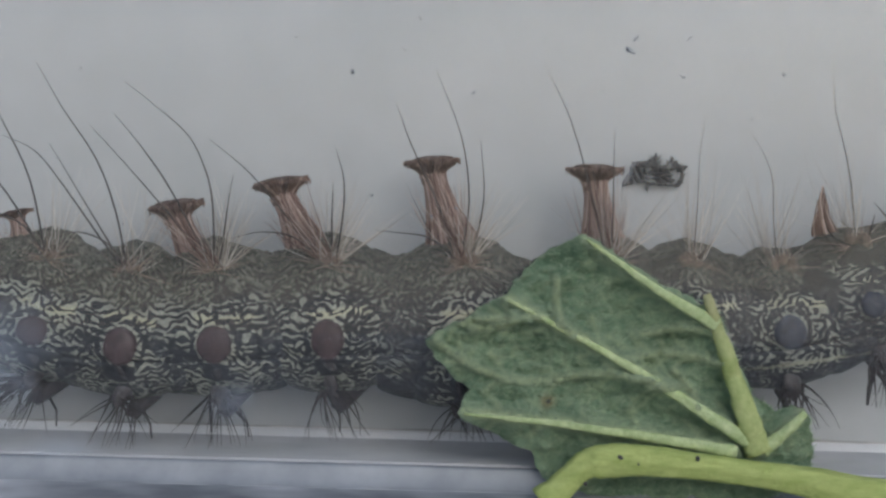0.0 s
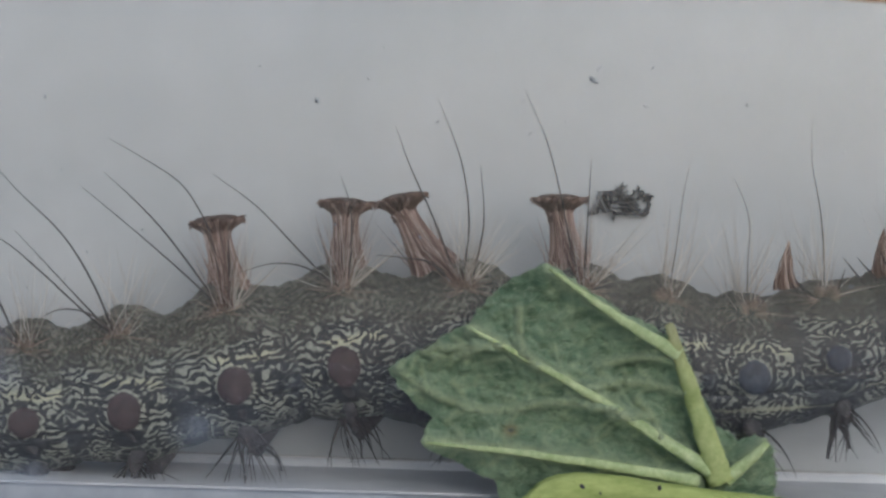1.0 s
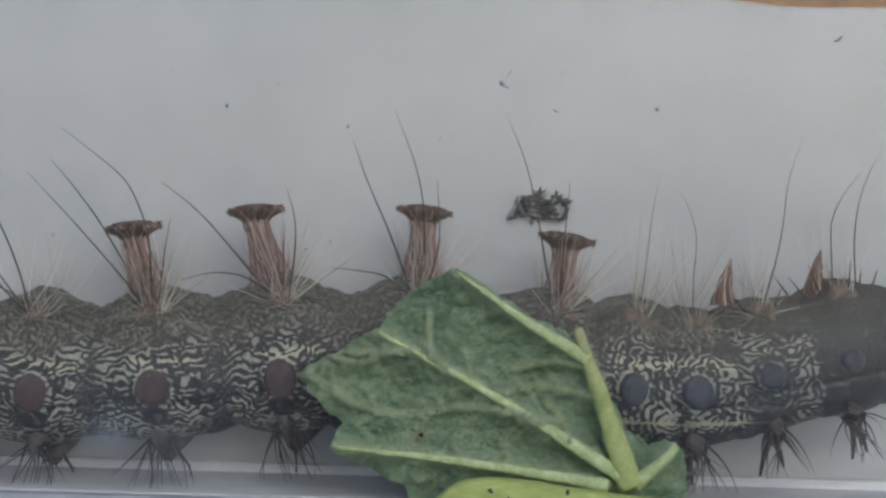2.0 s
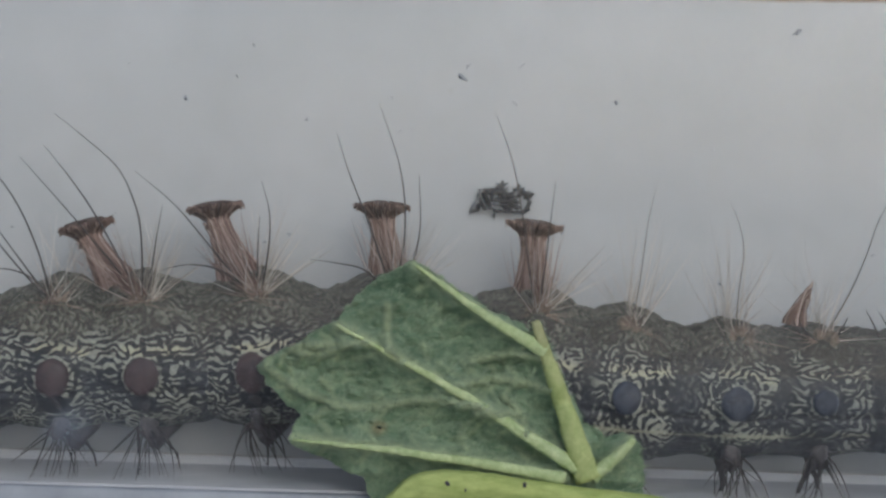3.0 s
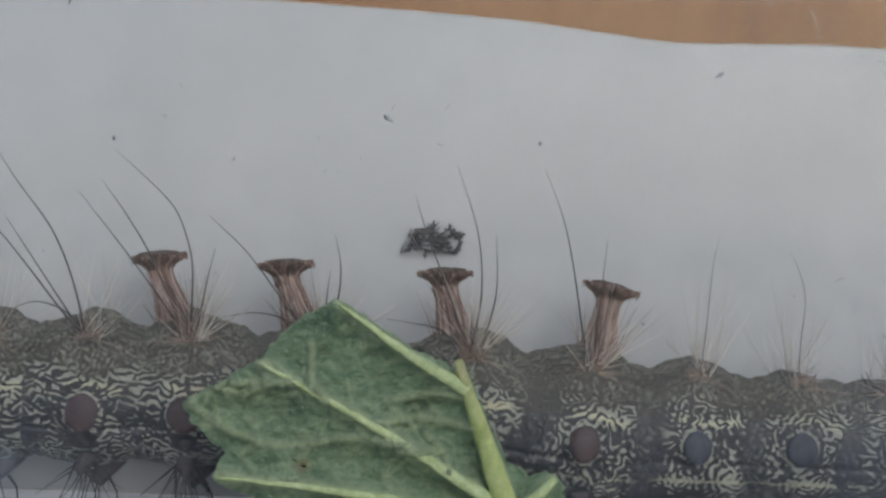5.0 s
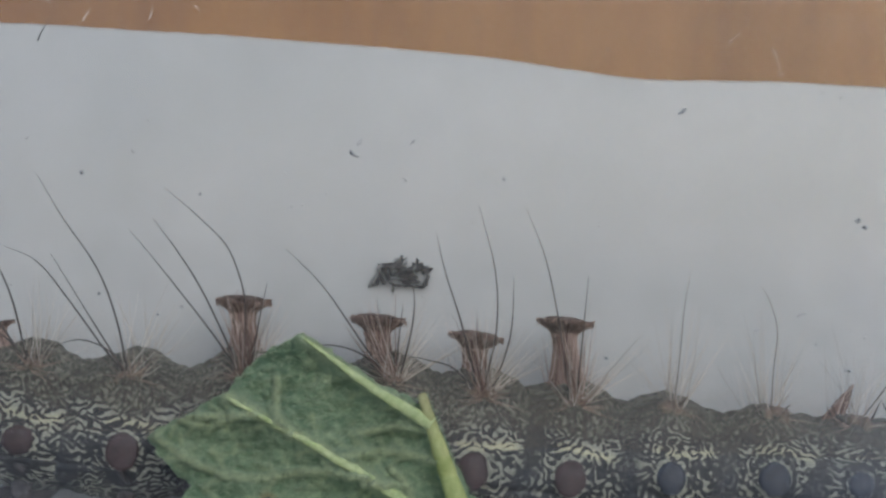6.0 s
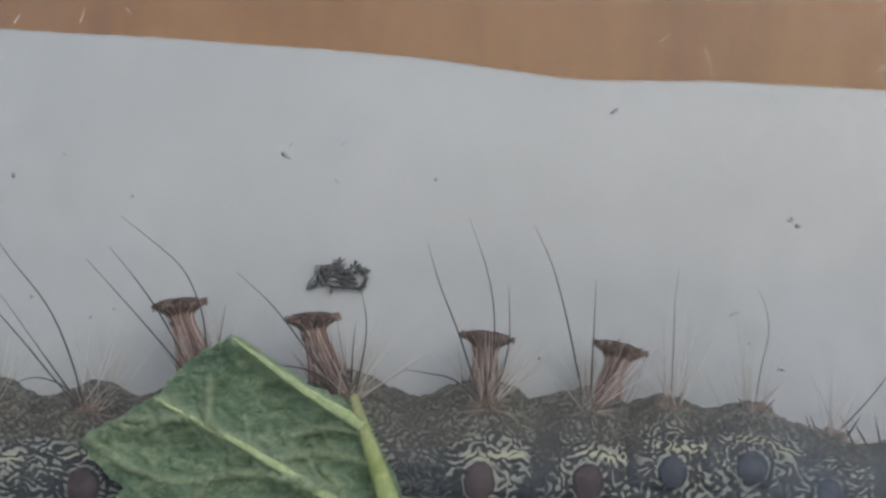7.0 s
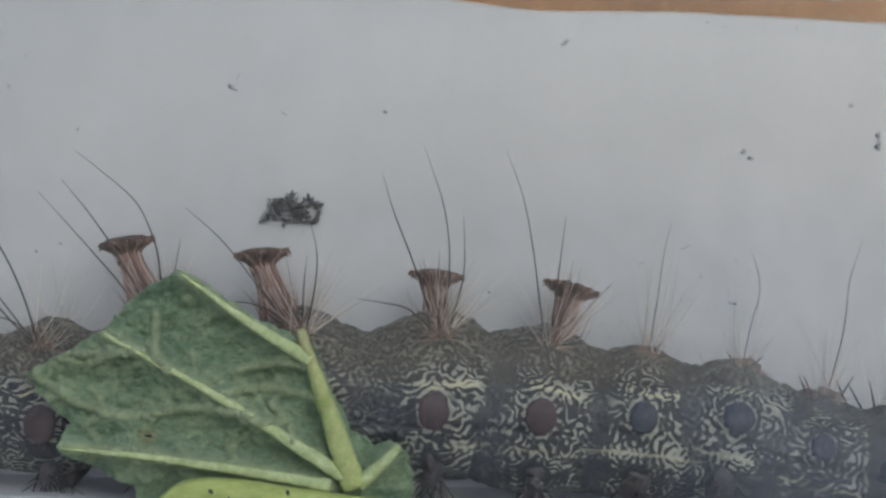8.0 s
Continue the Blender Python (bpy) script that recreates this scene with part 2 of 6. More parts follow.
    M["dirt"] = k.m
    # grey for the painted shadow line along the card's foot
    k = Mat("gap_shade", 0.8)
    k.color(k.ramp(k.noise(0.5, 4), (0.35, (0.30, 0.30, 0.29)), (0.65, (0.58, 0.57, 0.55))))
    M["gap_shade"] = k.m
    k = Mat("dust", 0.8)
    k.color(k.ramp(k.island(), (0.0, (0.06, 0.063, 0.07)), (0.5, (0.20, 0.21, 0.23)), (1.0, (0.38, 0.39, 0.41))))
    M["dust"] = k.m
    k = Mat("dust_film", 0.8)
    k.color(k.ramp(k.noise(6, 3), (0.3, (0.36, 0.37, 0.39)), (0.7, (0.50, 0.51, 0.53))))
    M["dust_film"] = k.m
    k = Mat("scratch", 0.5)
    k.color((0.78, 0.66, 0.52))
    M["scratch"] = k.m
    return M


M = make_materials()


# ---------------------------------------------------------------- mesh helpers
def mm(bm):
    for v in bm.verts:
        v.co *= MM
    return bm


def part(name, bm, material, parent=None, label="", smooth=True):
    """Links a bmesh in millimetres as one mesh object, under a thing or a part."""
    me = bpy.data.meshes.new(name)
    mm(bm).to_mesh(me)
    bm.free()
    me.materials.append(M[material])
    if smooth:
        me.shade_smooth()
    ob = new(name, me)
    if parent:
        ob.parent = parent
    return tagged(ob, label)


def thing(name, label, category, group="", kind="", at=(0, 0, 0)):
    ob = tagged(new(name), label, category, group, kind)
    ob.location = [c * MM for c in at]
    ob.empty_display_size = 0.002
    return ob


def tube(bm, pts, radii, sides=5, cap=True):
    """A round strand through pts with a radius at each."""
    pts = [Vector(p) for p in pts]
    rings = []
    for i, p in enumerate(pts):
        d = (pts[min(i + 1, len(pts) - 1)] - pts[max(i - 1, 0)]).normalized()
        s = d.cross(Vector((0.13, 1, 0.21))).normalized()
        u = s.cross(d)
        rings.append([bm.verts.new(p + radii[i] * (math.cos(a) * s + math.sin(a) * u))
                      for a in (2 * math.pi * j / sides for j in range(sides))])
    for a, b in zip(rings, rings[1:]):
        for j in range(sides):
            bm.faces.new((a[j], a[(j + 1) % sides], b[(j + 1) % sides], b[j]))
    if cap:
        bm.faces.new(rings[0][::-1])
        bm.faces.new(rings[-1])


def hair(bm, root, tip, bow=(0, 0, 0), r=0.03, n=5, sides=3):
    root, tip, bow = Vector(root), Vector(tip), Vector(bow)
    pts, rad = [], []
    for i in range(n + 1):
        f = i / n
        pts.append(root.lerp(tip, f) + bow * (4 * f * (1 - f)))
        rad.append(r * (1 - 0.85 * f))
    tube(bm, pts, rad, sides, cap=False)


def slab(bm, x0, x1, y0, y1, z0, z1, bevel=0.0):
    vs = bmesh.ops.create_cube(bm, size=1)["verts"]
    for v in vs:
        v.co = Vector(((x0 + x1) / 2 + v.co.x * (x1 - x0), (y0 + y1) / 2 + v.co.y * (y1 - y0), (z0 + z1) / 2 + v.co.z * (z1 - z0)))
    if bevel:
        es = list({e for v in vs for e in v.link_edges})
        bmesh.ops.bevel(bm, geom=es, offset=bevel, segments=2, affect='EDGES', profile=0.5)


def lump(bm, at, size, rng, rough=0.25, sub=2):
    vs = bmesh.ops.create_icosphere(bm, subdivisions=sub, radius=1)["verts"]
    q = Euler([rng.uniform(0, 6) for _ in range(3)]).to_matrix()
    o = Vector([rng.uniform(-50, 50) for _ in range(3)])
    for v in vs:
        c = v.co * (1 + rough * noise.noise(v.co * 1.7 + o))
        v.co = Vector(at) + q @ Vector((c.x * size[0], c.y * size[1], c.z * size[2]))


def smooth_path(pts, n):
    """Catmull-Rom through pts, n steps a span."""
    P = [Vector(p) for p in pts]
    P = [2 * P[0] - P[1]] + P + [2 * P[-1] - P[-2]]
    out = []
    for i in range(1, len(P) - 2):
        for k in range(n):
            f = k / n
            a, b, c, d = P[i - 1:i + 3]
            out.append(0.5 * ((2 * b) + (c - a) * f + (2 * a - 5 * b + 4 * c - d) * f ** 2 + (3 * b - a - 3 * c + d) * f ** 3))
    return out + [P[-2]]


# ---------------------------------------------------------------- table, board, box
TOP = 9.0           # height of the leaf's upper tip above the table
FLOOR = 1.05        # top of the box's floor above the table
BACK = 7.2          # front face of the white card


def build_table():
    bm = bmesh.new()
    slab(bm, -170, 170, -130, 80, -12, 0, 1.5)
    tagged(part("tabletop", bm, "table", smooth=False), "warm brown wooden table top under the box", "table", kind="structure")


def build_board():
    bm = bmesh.new()
    slab(bm, -150, 150, 30, 42, 0.0, 120, 1.5)
    tagged(part("wall_wood", bm, "wood", smooth=False), "warm brown varnished wooden board standing behind the box", "board", kind="structure")


def build_underlay():
    bm = bmesh.new()
    slab(bm, -80, 80, -60, 9.5, 0.0, 0.25, 0.06)
    tagged(part("grey_mat", bm, "mat", smooth=False), "dull grey-blue mat lying under the box", "mat")


def card_top(x):
    """The uneven cut along the top of the card."""
    xs = (-60, -11, -2.7, 3.6, 6.5, 9.9, 12.2, 16.5, 22, 24.6, 60)
    zs = (11.5, 11.06, 10.85, 10.58, 10.40, 9.97, 9.75, 9.90, 9.77, 9.69, 9.3)
    z = TOP + 0.02 + sum(np.interp(x + d, xs, zs) for d in (-0.9, -0.45, 0, 0.45, 0.9)) / 5
    return z + 0.03 * noise.noise(Vector((x * 0.35, 3, 0))) + 0.015 * noise.noise(Vector((x * 2.1, 7, 0)))


def build_card():
    ob = thing("back_card", "thin white card with an uneven cut top edge", "card", at=(0, BACK, FLOOR))
    bm = bmesh.new()
    xs = np.arange(-60, 60.01, 0.4)
    prev = None
    for x in xs:
        z = card_top(x) - FLOOR
        wob = 0.10 * noise.noise(Vector((x * 0.08, 0, 0)))
        lo = bm.verts.new((x, 0, 0)), bm.verts.new((x, 0.35, 0))
        hi = bm.verts.new((x, wob, z)), bm.verts.new((x, wob + 0.35, z))
        mid = bm.verts.new((x, wob * 0.5, z * 0.55)), bm.verts.new((x, wob * 0.5 + 0.35, z * 0.55))
        if prev:
            pl, pm, ph = prev
            bm.faces.new((pl[0], lo[0], mid[0], pm[0]))
            bm.faces.new((pm[0], mid[0], hi[0], ph[0]))
            bm.faces.new((lo[1], pl[1], pm[1], mid[1]))
            bm.faces.new((mid[1], pm[1], ph[1], hi[1]))
        prev = lo, mid, hi
    part("sheet", bm, "card", ob)
    bm = bmesh.new()
    prev = None
    for x in xs:
        z = card_top(x) - FLOOR
        wob = 0.10 * noise.noise(Vector((x * 0.08, 0, 0)))
        r = 0.0 + 0.02 * noise.noise(Vector((x * 1.3, 1, 5)))
        ring = [bm.verts.new((x, wob + a, z + b)) for a, b in ((-0.01, -0.06), (-0.012, 0.0), (0.05, r + 0.03), (0.3, r + 0.03), (0.37, 0.0), (0.36, -0.06))]
        if prev:
            for i in range(5):
                bm.faces.new((prev[i], ring[i], ring[i + 1], prev[i + 1]))
        prev = ring
    part("cut_edge", bm, "card_edge", ob, "pale frayed cut edge")


def build_box():
    ob = thing("clear_box", "clear plastic box with a milky floor and smeared front pane", "box", at=(0, 0, 0))
    bm = bmesh.new()
    slab(bm, -60, 60, 1.354, 8.2, 0.25, FLOOR, 0.05)
    part("box_floor", bm, "plastic", ob, "grey-blue milky plastic floor", smooth=False)
    bm = bmesh.new()
    prev = None
    for x in np.arange(-60, 60.01, 0.5):
        ring = []
        for i in range(9):
            a = i / 8 * math.pi / 2
            w = 0.03 * noise.noise(Vector((x * 0.6, i * 0.5, 3)))
            ring.append(bm.verts.new((x, 0.745 - 0.62 * (1 - math.cos(a)) - (0.02 if i else 0), 1.03 - 0.775 * math.sin(a) + w * (0 < i < 8))))
        ring.append(bm.verts.new((x, 0.745, 0.252)))
        if prev:
            for i in range(10):
                bm.faces.new((prev[i], ring[i], ring[(i + 1) % 10], prev[(i + 1) % 10]))
        prev = ring
    part("floor_lip", bm, "lip", ob, "dark translucent plastic lip")
    bm = bmesh.new()
    slab(bm, -60, 60, 0.75, 1.35, 0.25, 40.0, 0.05)
    p = part("front_pane", bm, "pane", ob, "clear pane with faint bluish smears", smooth=False)
    p.visible_shadow = False
    for s in (-1, 1):
        bm = bmesh.new()
        slab(bm, s * 60 - 0.4, s * 60 + 0.4, 1.4, 8.2, FLOOR, 40.0, 0.05)
        p = part("side_pane", bm, "pane", ob, smooth=False)
        p.visible_shadow = False
    # rounded bead of plastic along the foot of the card
    bm = bmesh.new()
    prev = None
    for x in np.arange(-59, 59.01, 0.5):
        h = 0.30 + 0.05 * noise.noise(Vector((x * 0.3, 4, 0))) + 0.03 * noise.noise(Vector((x * 1.4, 9, 0)))
        ring = [bm.verts.new((x, BACK - 0.30 * math.cos(a) - 0.02, FLOOR + 0.002 + h * math.sin(a))) for a in (0, 0.3, 0.6, 0.9, 1.2, 1.5)]
        if prev:
            for i in range(5):
                bm.faces.new((prev[i], ring[i], ring[i + 1], prev[i + 1]))
        prev = ring
    part("corner_bead", bm, "bead", ob, "pale rounded bead along the corner")
    # thin grey strand, its colour standing for the shadow gap over the bead
    bm = bmesh.new()
    pts, rad = [], []
    for x in np.arange(-58, 58.01, 0.4):
        pts.append((x, BACK - 0.05, FLOOR + 0.32 + 0.03 * noise.noise(Vector((x * 0.5, 2, 0)))))
        rad.append(0.05 + 0.035 * noise.noise(Vector((x * 0.7, 6, 0))))
    tube(bm, pts, rad, 5)
    part("gap_shade_line", bm, "gap_shade", ob, "grey line painted as the shadow gap above the bead")


# ---------------------------------------------------------------- caterpillar
def labyrinth(nx, ny, pitch, wave, seed, stretch, level):
    """A maze of stripes: noise passed again and again through one band of waves."""
    rng = np.random.default_rng(seed)
    f = rng.standard_normal((nx, ny))
    kx = np.fft.fftfreq(nx, pitch)[:, None] * stretch
    ky = np.fft.fftfreq(ny, pitch)[None, :]
    k = np.hypot(kx, ky)
    lean = (ky ** 2 - kx ** 2) / np.maximum(k ** 2, 1e-9)
    band = np.exp(-((k * wave - 1) / 0.42) ** 2 + level * lean)
    for i in range(6):
        f = np.fft.ifft2(np.fft.fft2(f) * band).real
        f = np.tanh(1.5 * f / f.std())
        f += 0.55 * rng.standard_normal((nx, ny)) * (i < 4)

    def slow(length):
        g = np.fft.ifft2(np.fft.fft2(rng.standard_normal((nx, ny))) * np.exp(-(np.hypot(kx, ky) * length) ** 2)).real
        return g / g.std()

    ii, jj = np.meshgrid(np.arange(nx), np.arange(ny), indexing='ij')
    wi = np.clip(ii + slow(0.5) * 0.06 / pitch, 0, nx - 1.001)
    wj = np.clip(jj + slow(0.5) * 0.06 / pitch, 0, ny - 1.001)
    i0, j0 = wi.astype(int), wj.astype(int)
    a, c = wi - i0, wj - j0
    f = (f[i0, j0] * (1 - a) * (1 - c) + f[i0 + 1, j0] * a * (1 - c) + f[i0, j0 + 1] * (1 - a) * c + f[i0 + 1, j0 + 1] * a * c)
    return f - 0.28 * slow(0.22) - 0.22 * slow(0.8)


rings, tufts, pencils, strands, whiskers = {}, {}, {}, {}, {}
HALF = 2.95         # half the length of a ring's shell
SPOT_Z = -0.65


def ring_shell(name, parent, seed, high, deep, spot=(0.56, 0.66), hump=0.30, stretch=1.25, line=0.5, gold=1.0, taper=0.15, half=HALF, light=1.0, wave=0.31, dull=0.0, belly=1.0):
    """One ring of the body: a barrel with a humped back, its maze of markings stored on the skin."""
    nx, nf, nb = 190, 266, 34
    u = np.linspace(-1, 1, nx)
    th = np.concatenate([np.linspace(-0.12, math.pi + 0.12, nf), np.linspace(math.pi + 0.12, 2 * math.pi - 0.12, nb + 2)[1:-1]])
    U, T = np.meshgrid(u, th, indexing='ij')
    X = U * half
    # the seams cut deep over the back and stay shallow along the flank
    prof = 1 - taper * (0.38 + 0.62 * np.clip(np.cos(T) * 1.3, 0, 1)) * np.abs(U) ** 2.1 - 0.018 * np.exp(-((U - 0.50) / 0.05) ** 2) - 0.014 * np.exp(-((U + 0.56) / 0.05) ** 2)
    rng = np.random.default_rng(seed + 500)
    ph = rng.uniform(0, 6, 6)
    fold = 0.012 * np.sin(X * 3.1 + ph[0]) + 0.012 * np.sin(T * 5 + X * 1.3 + ph[1])
    Z = high * (prof + fold) * np.cos(T) * np.where(np.cos(T) < 0, belly, 1.0)
    front = belly > 1.1
    zl, zw = (-1.83, -2.50) if front else (-1.66, -1.62)
    Y = -deep * (prof + fold) * np.sin(T) * np.where(np.sin(T) < 0, 0.56, 1.0)
    top = np.clip(np.cos(T), 0, 1)
    Z += hump * top ** 3 * np.exp(-((X + 0.1) / 1.2) ** 2)
    Z += 0.06 * top ** 2 * np.sin(X * 2.6 + ph[2]) + 0.035 * top * np.sin(X * 7 + 2.5 * np.sin(T * 6 + ph[3]))
    # a swollen fold round the star wart beside the back
    e = np.hypot((X - 0.05) / 1.05, (T - 0.72) / 0.33)
    swell = 0.26 * np.exp(-e ** 2) - 0.09 * np.exp(-((e - 1.55) / 0.28) ** 2) + 0.05 * np.exp(-((X - 1.35) / 0.3) ** 2) * top
    Z += swell * np.cos(T)
    Y -= swell * np.sin(T)
    Y -= 0.16 * np.exp(-(X ** 2 + (Z - SPOT_Z) ** 2) / 0.55) * (np.sin(T) > 0)
    Y += 0.10 * np.exp(-((Z + 1.25) / 0.12) ** 2) * (np.sin(T) > 0)
    Z += 0.30 * np.clip(-np.cos(T), 0, 1) ** 2 * np.abs(U) ** 1.5
    lab = np.zeros_like(X)
    lab[:, :nf] = labyrinth(nx, nf, 0.0312, wave, seed, 1.05, stretch)
    wrinkle = np.zeros_like(X)
    wrinkle[:, :nf] = labyrinth(nx, nf, 0.0312, 0.19, seed + 90, 1.05, 0.0)
    d = np.hypot((X - 0.02) / spot[0], (Z - SPOT_Z) / spot[1])
    wob = 0.12 * np.sin(X * 4.0 + ph[3]) + 0.08 * np.sin(X * 9 + ph[4])
    r = np.clip(0.5 + 0.5 * lab, 0, 1.1)
    ringm = np.exp(-((d - 1.10) / 0.085) ** 2) * (0.70 + 0.30 * np.sin(np.arctan2(Z - SPOT_Z, X) * 2 + ph[1]))
    r = r * (1 - ringm) + 0.95 * ringm
    halo = np.exp(-((d - 1.38) / 0.12) ** 2) * 0.4
    r = r * (1 - halo)
    pl = np.exp(-((Z - zl + (0.12 if front else 0.4) * wob) / (0.105 if front else 0.10)) ** 2) * line
    r = r * (1 - pl) + 0.85 * pl
    slow = np.sin(X * 2.3 + 2.0 * np.sin(Z * 1.7 + ph[2]) + ph[0]) * np.sin(Z * 2.9 + 1.6 * np.sin(X * 1.3 + ph[4]) + ph[5])
    r = r - 0.12 * slow - 0.04
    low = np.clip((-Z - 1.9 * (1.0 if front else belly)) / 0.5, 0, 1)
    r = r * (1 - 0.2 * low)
    # pale rim round the foot plate
    d2 = np.hypot((X - 0.05) / 0.66, (Z + 2.14 * high / 2.5 * belly) / 0.30)
    rim = np.exp(-((d2 - 1.15) / 0.16) ** 2) * (np.sin(T) > 0) * (not front)
    r = r * (1 - rim) + 0.85 * rim
    lower = np.exp(-((X / 0.42) ** 2 + ((Z - zw) / 0.33) ** 2) ** 2)
    r = r * (1 - lower)
    gx = np.clip((X + 0.75) / 0.3, 0, 1) * np.clip((1.75 - X) / 0.5, 0, 1)
    g = gold * gx * np.exp(-((Z - SPOT_Z - 0.93 - 0.10 * np.sin(X * 2.2 + ph[5]) + 0.04 * X) / 0.15) ** 2) * (np.sin(T) > 0)
    r = np.clip(r + 0.30 * g * (d > 1.05), 0, 1)
    b = np.clip((Z - 0.60 + 0.22 * np.sin(X * 1.7 + ph[0])) / 0.5, 0, 1) * 0.95
    edge = np.clip((np.abs(X - 0.3) - 1.15) / 0.5, 0, 1) if front else np.clip((np.abs(U) - 0.52) / 0.28, 0, 1)
    b = np.maximum(b, (0.50 if front else 0.62) * edge)
    patch = 0.5 + 0.5 * np.sin(X * 1.9 + 3 * np.sin(Z * 1.3 + ph[1]) + ph[2])
    b = np.clip(np.maximum(b, dull) + 0.22 * patch, 0, 0.94)
    r *= 1 - 0.30 * edge - 0.12 * patch
    r *= light
    r += 0.02 if front else -0.06
    if front:
        b *= 1 - 0.9 * np.clip(pl, 0, 1)
        g = np.maximum(g, 0.30 * np.clip(pl, 0, 1))
        r = np.maximum(r, (0.62 + 0.10 * slow) * pl * light)
    back = np.clip((b - 0.45) / 0.4, 0, 1)
    # fine rays spread over the back from the star wart
    ang = np.arctan2((T - 0.72) * 2.4, X - 0.1)
    rays = np.sin(ang * 17 + 1.6 * wrinkle + 2.2 * np.sin(ang * 3 + ph[4])) * np.clip((e - 0.3) / 0.3, 0, 1) * np.clip((2.3 - e) / 0.7, 0, 1)
    wrinkle = 0.6 * wrinkle + 0.5 * rays
    r = r * (1 - 0.72 * back) + 0.72 * back * np.clip(0.50 + 0.4 * wrinkle, 0, 1) * light
    k = 0.018 * (r - 0.5) + 0.045 * back * np.clip(wrinkle, -1, 1)
    Z += k * np.cos(T)
    Y -= k * np.sin(T)
    nt = nf + nb
    co = np.stack([X, Y, Z], -1).reshape(-1, 3) * MM
    i = np.arange(nx - 1)[:, None] * nt
    j = np.arange(nt)[None, :]
    jn = (j + 1) % nt
    quads = np.stack([i + j, i + nt + j, i + nt + jn, i + jn], -1).reshape(-1, 4)
    faces = [tuple(q) for q in quads.tolist()]
    faces.append(tuple(range(nt)))
    faces.append(tuple(range((nx - 1) * nt, nx * nt))[::-1])
    me = bpy.data.meshes.new(name)
    me.from_pydata(co.tolist(), [], faces)
    at = me.color_attributes.new("marks", 'FLOAT_COLOR', 'POINT')
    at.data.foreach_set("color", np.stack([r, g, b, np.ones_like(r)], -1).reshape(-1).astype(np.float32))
    me.materials.append(M["skin"])
    me.shade_smooth()
    ob = new(name, me)
    ob.parent = parent
    return ob


def skin_y(z, high, deep, belly=1.0):
    z = z / belly if z < 0 else z
    return -deep * math.sqrt(max(0.02, 1 - (z / high) ** 2))


def spot_wart(parent, high, deep, size, blue, rng, belly):
    """The large oval side wart, a low dome."""
    bm = bmesh.new()
    y = skin_y(SPOT_Z, high, deep, belly)
    vs = bmesh.ops.create_uvsphere(bm, u_segments=28, v_segments=16, radius=1)["verts"]
    o = rng.uniform(0, 40)
    for v in vs:
        n = 1 + 0.10 * noise.noise(v.co * 1.6 + Vector((o, 0, 0)))
        v.co = Vector((0.02 + v.co.x * size[0] * n, y - 0.20 + v.co.y * 0.17 * n, SPOT_Z + v.co.z * size[1] * n))
    part("side_wart", bm, "spot_blue" if blue else "spot_red", parent, "slate-blue wart" if blue else "dark maroon oval wart")
    bm = bmesh.new()
    zw = -2.45 if belly > 1.1 else -1.55
    k = 1.35 if belly > 1.1 else 1.0
    lump(bm, (0.03, skin_y(zw, high, deep, belly) + 0.02, zw), (0.36 * k, 0.10, 0.20 * k), rng, 0.2, 2)
    part("lower_wart", bm, "leg", parent)


def foot_bristles(parent, high, deep, rng, leg=True, thin=False, belly=1.0, tail=False):
    """A dark plate at the foot of the ring with stiff bristles spread downward."""
    zf, yf = -2.20 * high / 2.5 * belly, -deep * 0.52
    bm = bmesh.new()
    lump(bm, (0.05, yf - 0.05, zf), (0.66, 0.34, 0.24), rng, 0.25, 3)
    part("foot_plate", bm, "leg", parent)
    bm = bmesh.new()
    for i in range(40 if tail else 19):
        a = rng.gauss(-0.75, 0.5) if tail else rng.gauss(-0.02, 0.46)
        L = rng.uniform(1.2, 4.0 if tail else 2.9) * (1.0 - 0.3 * min(1, abs(a)))
        root = (rng.uniform(-0.38, 0.48), yf - 0.2 + rng.uniform(-0.1, 0.2), zf - 0.12)
        tip = (root[0] + L * math.sin(a), yf + rng.uniform(-0.9, 0.3), max(root[2] - L * math.cos(a), -4.25))
        hair(bm, root, tip, (rng.uniform(-0.22, 0.22), 0, 0.12), rng.uniform(0.035, 0.06), 5)
    part("foot_bristles", bm, "dark_hair", parent, "stiff dark bristles")
    if leg:
        for side in (-1, 1):
            bm = bmesh.new()
            y = deep * (0.55 if side > 0 else 0.0)
            sx, bend = rng.uniform(-0.25, 0.05) - 0.3 * (side > 0), rng.uniform(-0.35, 0.25)
            pts = [(0.2 + sx, y, -1.7), (0.35 + sx, y - 0.05, -2.5), (0.30 + sx + 0.2 * side + 0.5 * bend, y - 0.08, -3.1), (0.2 + 0.3 * side + bend, y - 0.1, -3.8), (0.15 + 0.4 * side + 1.2 * bend, y - 0.1, -4.36)]
            if side < 0 and not thin:
                pts = [(1.0 + sx, y, -1.8), (0.85 + sx, y - 0.1, -2.45), (0.45 + sx, y - 0.15, -2.95), (0.05 + sx + bend, y - 0.15, -3.35)]
            rad = ([0.55, 0.44, 0.33, 0.24] if side < 0 else [0.35, 0.16, 0.07, 0.04, 0.03]) if not thin else [0.3, 0.2, 0.12, 0.09, 0.05]
            tube(bm, pts, rad, 10)
            part("proleg" if not thin else "leg", bm, "leg", parent)


